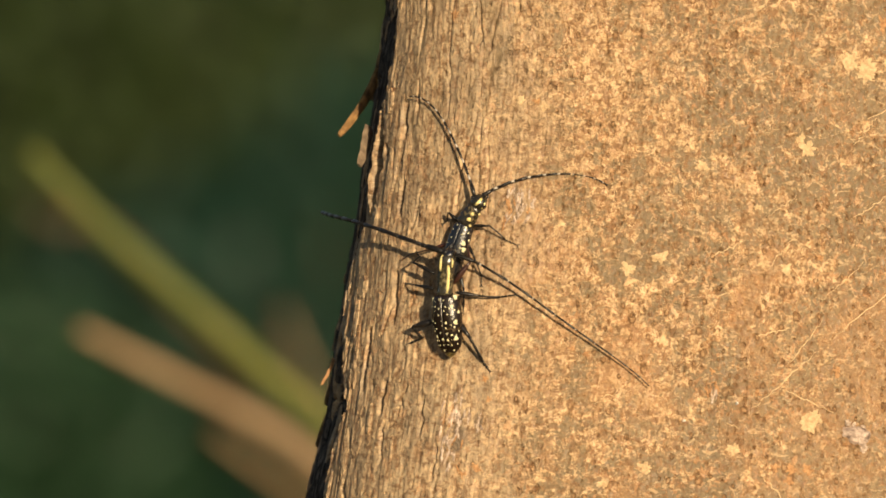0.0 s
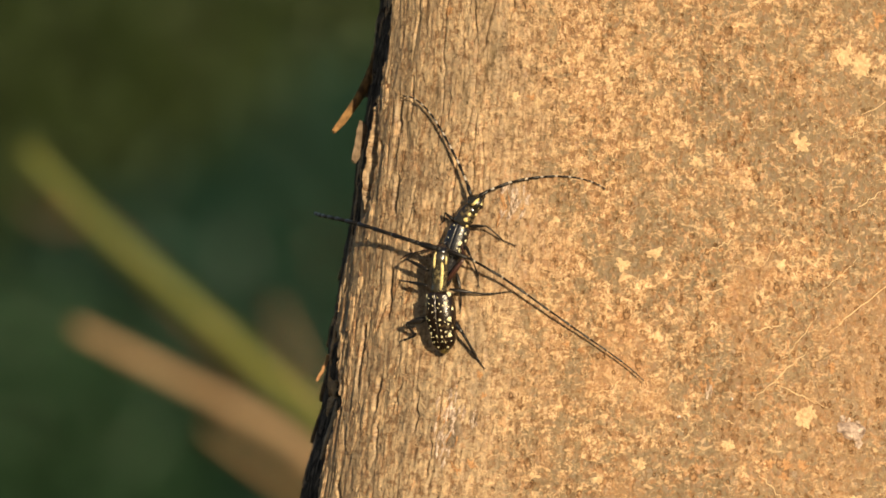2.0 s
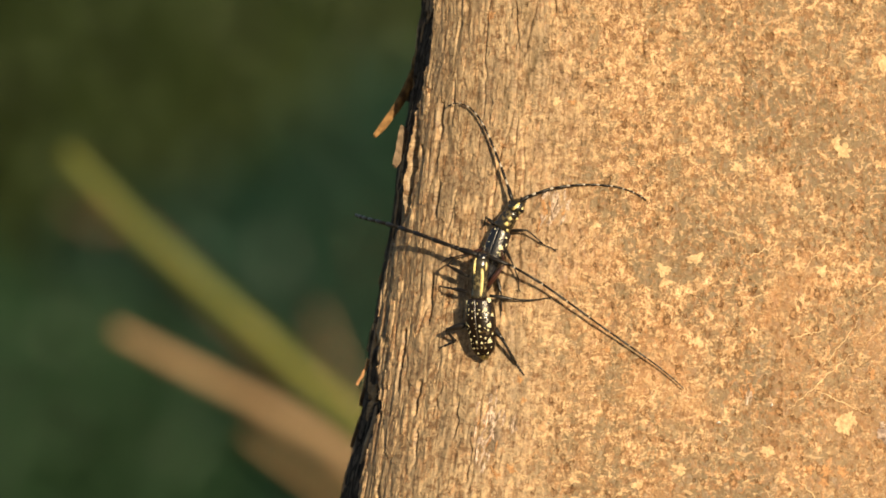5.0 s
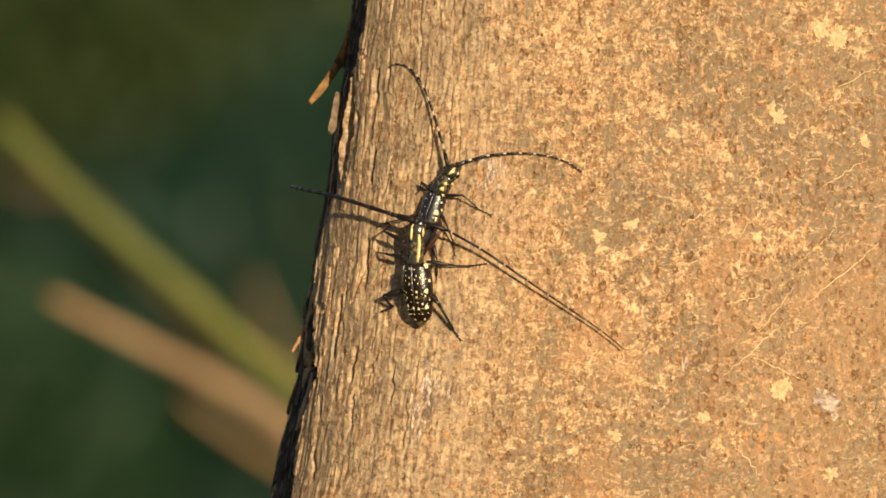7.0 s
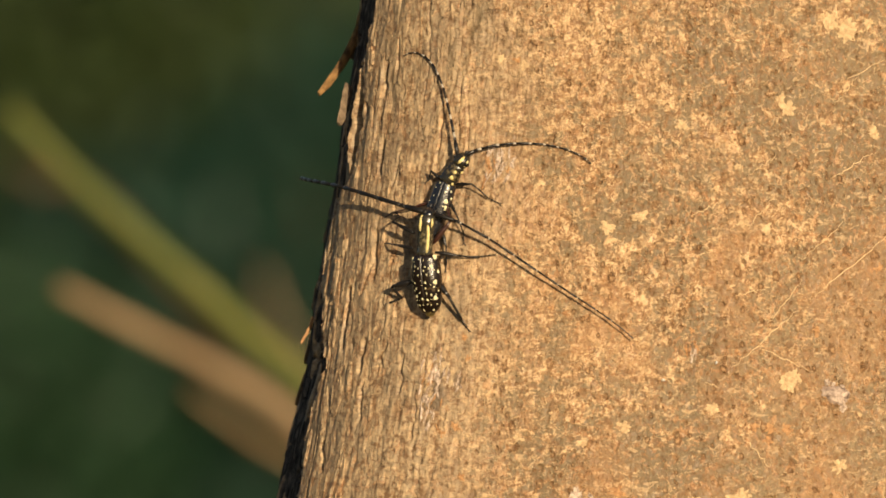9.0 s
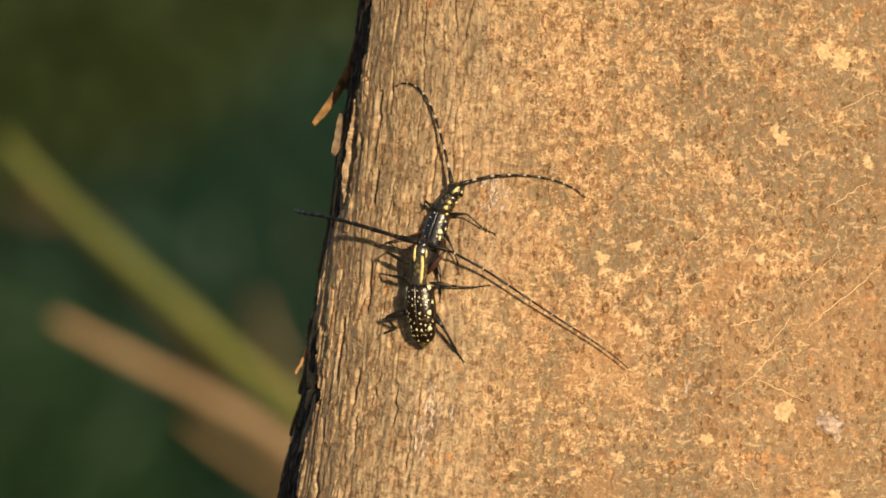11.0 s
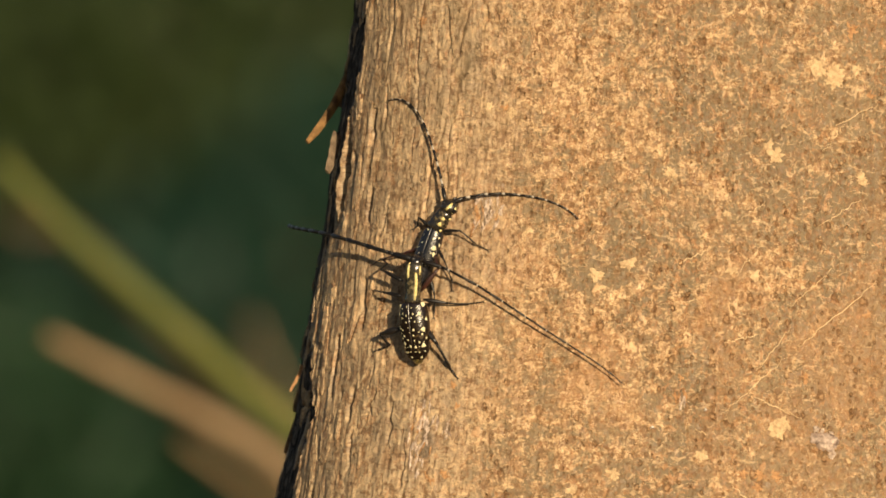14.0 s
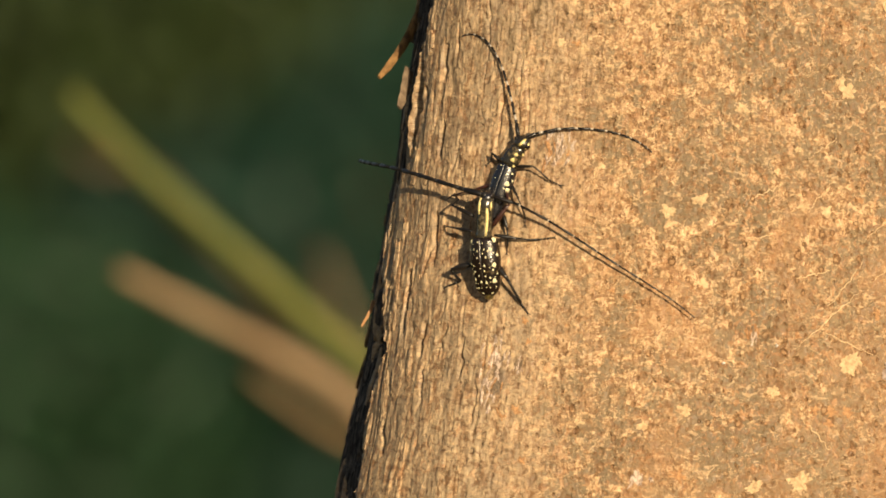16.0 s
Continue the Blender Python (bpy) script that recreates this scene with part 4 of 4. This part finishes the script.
    for joints in (((-3.2, -5.3, -1.2), (-7.4, -6.4, -0.9), (-6.2, -8.7, -2.6), (-10.2, -10.1, -3.9)), ((1.7, -4.8, -1.0), (4.8, -7.9, -0.1), (6.7, -12.7, -2.2), (8.1, -14.8, -2.6))):
        leg(joints, 0.58, b)
    left = antenna((0.4, 8.3, 0.74), 48.9, (-79.9, 18.1, -57.2, 32.6), (-15.0, -40.0, 0.0), 0.44, 0.0, b, 0.28)
    right = antenna((1.2, 8.2, -0.07), 46.6, (103.5, 114.3, -157.0, 77.0), (-13.0, -4.0, 0.0), 0.31, 0.06, b, 0.64)
    return b, left, right


FEMALE, FEELER, FEMALE_RIGHT = build_female()
MALE, MALE_LEFT, MALE_RIGHT = build_male()

# ================= the leaning grass behind the trunk =================
GREEN_STEM = plain("green_stem", (0.112, 0.130, 0.017), (0.163, 0.160, 0.027), 60, 0.55, 0.4)
DEAD_LEAF = plain("dead_leaf", (0.10, 0.055, 0.032), (0.16, 0.095, 0.055), 50, 0.8, 0.2)
DULL_STEM = plain("dull_dry_stem", (0.20, 0.125, 0.062), (0.28, 0.18, 0.09), 50, 0.75, 0.25)
DRY_STEM = plain("dry_stem", (0.33, 0.215, 0.118), (0.43, 0.290, 0.165), 50, 0.7, 0.3)


def blade(name, points, width, material, parent, label=""):
    """A long folded leaf through points, narrowing to its tip; points run from the tip to the root."""
    bm = bmesh.new()
    pts = [Vector(p) for p in points]
    path = []
    for i in range(len(pts) - 1):
        p0, p1, p2, p3 = pts[max(i - 1, 0)], pts[i], pts[i + 1], pts[min(i + 2, len(pts) - 1)]
        for k in range(8):
            t = k / 8
            path.append(0.5 * ((2 * p1) + (p2 - p0) * t + (2 * p0 - 5 * p1 + 4 * p2 - p3) * t * t + (3 * p1 - p0 - 3 * p2 + p3) * t ** 3))
    path.append(pts[-1])
    rows = []
    for i, p in enumerate(path):
        d = (path[min(i + 1, len(path) - 1)] - path[max(i - 1, 0)]).normalized()
        s = Vector((d.x, 0, d.z)).normalized().cross(Vector((0, 1, 0.15))).normalized()
        f = Vector((0, -1, 0))
        w = width * min(1, 0.62 + 1.1 * i / len(path)) / 2
        rows.append([bm.verts.new(p - s * w), bm.verts.new(p - f * w * 0.35), bm.verts.new(p + s * w), bm.verts.new(p - f * (w * 0.35 + 0.0005) + Vector((0, 0.0004, 0)))])
    for a, b in zip(rows, rows[1:]):
        for k in range(4):
            bm.faces.new((a[k], a[(k + 1) % 4], b[(k + 1) % 4], b[k]))
    bm.faces.new(rows[0])
    bm.faces.new(rows[-1][::-1])
    return part(name, bm, material, parent, label)


def build_grass():
    g = new("grass_plant")
    tagged(g, "leaning reed grass with a green leaf and dry brown leaves", "grass")
    root = (0.30, 2.25, -0.02)
    g.location = root
    o = Vector(root)

    def rel(*pts):
        return [Vector(p) - o for p in pts]
    y = 2.2
    blade("leaf", rel((-0.1665, y, 1.349), (-0.1392, y, 1.3202), (-0.1019, y, 1.287), (-0.081, y, 1.2682), (-0.0275, y, 1.216), (0.08, 2.22, 1.06), (0.22, 2.24, 0.70), (0.29, 2.25, 0.3), root), 0.0086, GREEN_STEM, g, "yellow-green grass leaf")
    blade("dry_leaf", rel((-0.148, y, 1.282), (-0.116, y, 1.2655), (-0.0853, y, 1.2495), (-0.058, y, 1.231), (0.0, y, 1.180), (0.10, 2.22, 0.98), (0.22, 2.24, 0.6), root), 0.0070, DRY_STEM, g, "dry brown grass leaf")
    blade("dry_leaf", rel((-0.104, 2.45, 1.240), (-0.080, 2.45, 1.222), (-0.046, 2.45, 1.198), (0.02, 2.4, 1.12), (0.14, 2.35, 0.8), (0.26, 2.3, 0.3), root), 0.0048, DULL_STEM, g, "dull brown dry grass leaf")
    blade("dry_leaf", rel((-0.105, 4.3, 1.284), (-0.090, 4.3, 1.250), (-0.070, 4.3, 1.215), (0.03, 4.0, 1.0), (0.2, 3.0, 0.6), root), 0.0034, DRY_STEM, g, "dry brown grass leaf")
    blade("dry_leaf", rel((-0.268, 5.0, 1.347), (-0.250, 5.0, 1.334), (-0.225, 5.0, 1.332), (-0.139, 5.0, 1.248), (-0.042, 5.0, 1.148), (0.1, 4.0, 0.8), root), 0.0070, DEAD_LEAF, g, "dry brown grass leaf, curled at its tip")


build_grass()

# ================= shrubs far behind =================


def leaf_material(name, c, c2):
    m = Mat(name)
    geo = m.t.nodes.new("ShaderNodeNewGeometry")
    m.color(m.mix(geo.outputs["Random Per Island"], c, c2))
    m.surface(0.5, 0.0, 0.3)
    return m.m


LEAVES = [leaf_material("olive_leaves", (0.0295, 0.049, 0.015), (0.049, 0.074, 0.024)), leaf_material("green_leaves", (0.0145, 0.040, 0.017), (0.023, 0.058, 0.026)), leaf_material("deep_leaves", (0.011, 0.037, 0.022), (0.0185, 0.053, 0.033))]
WOOD = plain("shrub_wood", (0.08, 0.055, 0.035), (0.13, 0.095, 0.06), 30, 0.9, 0.2)


def build_shrub(seed, x, y, width, height, tone):
    rng = np.random.RandomState(seed)
    s = new("shrub")
    tagged(s, "dense dark green leafy shrub", "shrub", group="shrubs behind the tree")
    s.location = (x, y, -0.03)
    for k in range(7):
        bm = bmesh.new()
        a = 2 * math.pi * k / 7
        tip = Vector((math.cos(a) * width * 0.36, math.sin(a) * width * 0.36, height * rng.uniform(0.6, 0.9)))
        tube(bm, [(0, 0, 0), tip * 0.3 + Vector((0, 0, height * 0.06)), tip * 0.7, tip], [0.05, 0.035, 0.02, 0.006], 7)
        part("stem", bm, WOOD, s)
    n = 34000
    d = rng.normal(size=(n, 3))
    d /= np.linalg.norm(d, axis=1)[:, None]
    c = d * rng.uniform(0, 1, n)[:, None] ** 0.40 * np.array([width, width, height]) * 0.5
    # a loose outline: twigs of many lengths
    c *= (1 + 0.10 * np.sin(5 * d[:, :1] + seed) * np.cos(7 * d[:, 2:]) + rng.normal(0, 0.05, (n, 1)))
    c[:, 2] += height * 0.5
    c = c[c[:, 2] > 0.05]
    n = len(c)
    u = rng.normal(size=(n, 3))
    u /= np.linalg.norm(u, axis=1)[:, None]
    v = np.cross(u, rng.normal(size=(n, 3)))
    v /= np.linalg.norm(v, axis=1)[:, None]
    w = np.cross(u, v)
    size = rng.uniform(0.035, 0.06, n)[:, None]
    quad = np.stack([c - u * size, c + v * size * 0.42 + w * size * 0.12, c + u * size, c - v * size * 0.42 + w * size * 0.12], 1).reshape(-1, 3)
    me = bpy.data.meshes.new("leaves")
    idx = np.arange(n * 4).reshape(-1, 4)
    me.from_pydata(quad.tolist(), [], idx.tolist())
    me.materials.append(LEAVES[tone])
    ob = new("leaves", me)
    ob.parent = s
    ob["kind"] = "stuff"


for k, (x, y, w, h, tone) in enumerate(((-2.6, 27.0, 2.6, 3.2, 0), (-1.15, 28.4, 2.6, 3.6, 0), (-0.15, 26.2, 2.2, 1.75, 2), (1.9, 27.2, 2.6, 3.1, 1), (-1.9, 30.4, 3.0, 3.8, 0), (0.4, 29.6, 3.0, 3.8, 1), (2.8, 29.8, 2.8, 3.4, 2), (-4.4, 29.2, 3.0, 3.4, 1), (4.6, 27.6, 2.8, 3.2, 0), (-1.5, 25.6, 1.9, 1.45, 1))):
    build_shrub(100 + k, x, y, w, h, tone)

# ================= what moves =================


def motions():
    """The two beetles shuffle on the bark, and the upper beetle's mate swings an antenna."""
    def shifted(home, right, up):
        return Matrix.Translation(GIRTH * right * MM + Vector((0, 0, up * MM))) @ home

    th = radians(-26.0)
    GIRTH = Vector((math.cos(th), math.sin(th), 0))
    home = FEMALE.matrix_basis.copy()
    walk(FEMALE, [(t, shifted(home, r, u)) for t, r, u in (
        (0, -0.5, 0.40), (0.5, -0.4, 0.60), (1, -0.2, 0.45), (1.5, -0.2, 0.12), (2, 0, -0.40), (2.5, 0, -0.55), (3, 0.1, -0.45), (3.5, 0, -0.35), (3.7, 0, -0.40),
        (5.8, 0, -0.20), (6.5, 0, -0.30), (7, 0, 0), (7.5, 0.1, -0.30), (8, 0, 0.10), (8.5, 0, 0.32), (9, 0.1, 0.50), (11.5, 0.15, 0.60), (12, 0.15, 0.45), (12.5, 0.2, 0.60), (13, 0.2, 0.72),
        (13.5, 0.15, 0.62), (14, 0, 0.72), (14.5, 0.1, 0.58), (15, 0.2, 0.64), (16, 0.3, 0.72))])
    back = MALE.matrix_basis.copy()
    walk(MALE, [(t, shifted(back, r, u)) for t, r, u in (
        (0, 0, 0.3), (1, 0, 0.25), (1.5, -0.1, 0.2), (2.5, -0.25, 0.1), (3.5, -0.4, -0.1), (3.7, -0.4, -0.1), (5.8, -0.15, -0.1), (7, 0, 0), (8, 0, 0),
        (9, 0, 0.1), (11.5, 0, 0.1), (13, -0.05, 0.1), (14, -0.15, 0.2), (15.5, -0.3, 0.2), (16, -0.3, 0.2))])
    # the swing of the antenna: seconds and its azimuth terms
    swing = (
        (0, -36.6, -46.7, 63.1, -93.9), (1.5, -38.0, -52.3, 75.1, -95.0), (3, -39.7, -58.2, 68.7, -64.4), (3.5, -38.5, -72.0, 88.0, -78.0), (3.7, -38.5, -72.0, 88.0, -78.0),
        (5.8, -37.3, -28.6, 79.7, -168.5), (6, -37.3, -28.6, 79.7, -168.5), (6.5, -37.3, -40.8, 94.8, -152.2), (7.2, -33.0, -39.0, 75.0, -142.0), (8, -29.2, -37.0, 57.6, -132.5), (9, -31.0, -29.0, 54.5, -140.0),
        (11.5, -31.0, -45.0, 80.0, -146.0), (12.5, -31.0, -47.9, 84.4, -147.0), (14, -31.5, -36.3, 55.9, -120.4), (15.5, -31.2, -26.0, 32.4, -105.3), (16, -31.2, -26.0, 32.4, -105.3))
    rows = [[] for _ in FEELER]
    for t, *az in swing:
        joints = feeler_joints((0.62, 5.55, 0.66), 28.2, az, (-10.9, 9.1, -19.4))
        for i in range(len(FEELER)):
            rows[i].append((t, segment_pose(joints[i], joints[i + 1])))
    for ob, r in zip(FEELER, rows):
        walk(ob, r)
    # the other antennae turn a little at the brow: seconds and degrees
    def turn_feeler(segments, rows):
        brow = Matrix.Translation(segments[0].matrix_basis.translation)
        walk(segments[0].parent, [(t, brow @ pose(0, 0, 0, 0, 0, a) @ brow.inverted()) for t, a in rows])

    turn_feeler(MALE_RIGHT, (
        (0, -1.8), (1, -0.2), (2, -1.3), (2.5, -1.8), (3, -3.0), (3.5, -3.0), (3.7, -2.8), (5.8, -1.0), (6.5, -0.6), (7, 0), (8.5, 0.3), (9, 0.5), (11.5, 0.9), (12.5, 1.6), (13.5, 1.0), (14.5, 1.4), (15, 1.8), (16, 1.6)))
    turn_feeler(MALE_LEFT, (
        (0, -1.6), (1, -0.2), (2, -0.4), (2.5, -2.2), (3, -3.9), (3.5, -3.9), (3.7, -3.6), (5.8, -0.9), (6, -0.8), (6.5, -1.8), (7, 0), (7.5, -1.1), (8.5, -1.1), (9, 0.2), (11.5, 0.9), (13, 0.6), (14.5, 0.2), (16, 0.1)))
    turn_feeler(FEMALE_RIGHT, (
        (0, 10.0), (1, 9.5), (1.5, 9.7), (2.5, 6.0), (3, 5.0), (3.5, 7.0), (3.7, 6.8), (5.8, 5.0), (6, 5.0), (6.5, 5.0), (7, 2.0), (8, 0.0), (9, 0.8), (11.5, -1.5), (12.5, -2.0), (14, -3.5), (15.5, -2.3), (16, -2.3)))


motions()
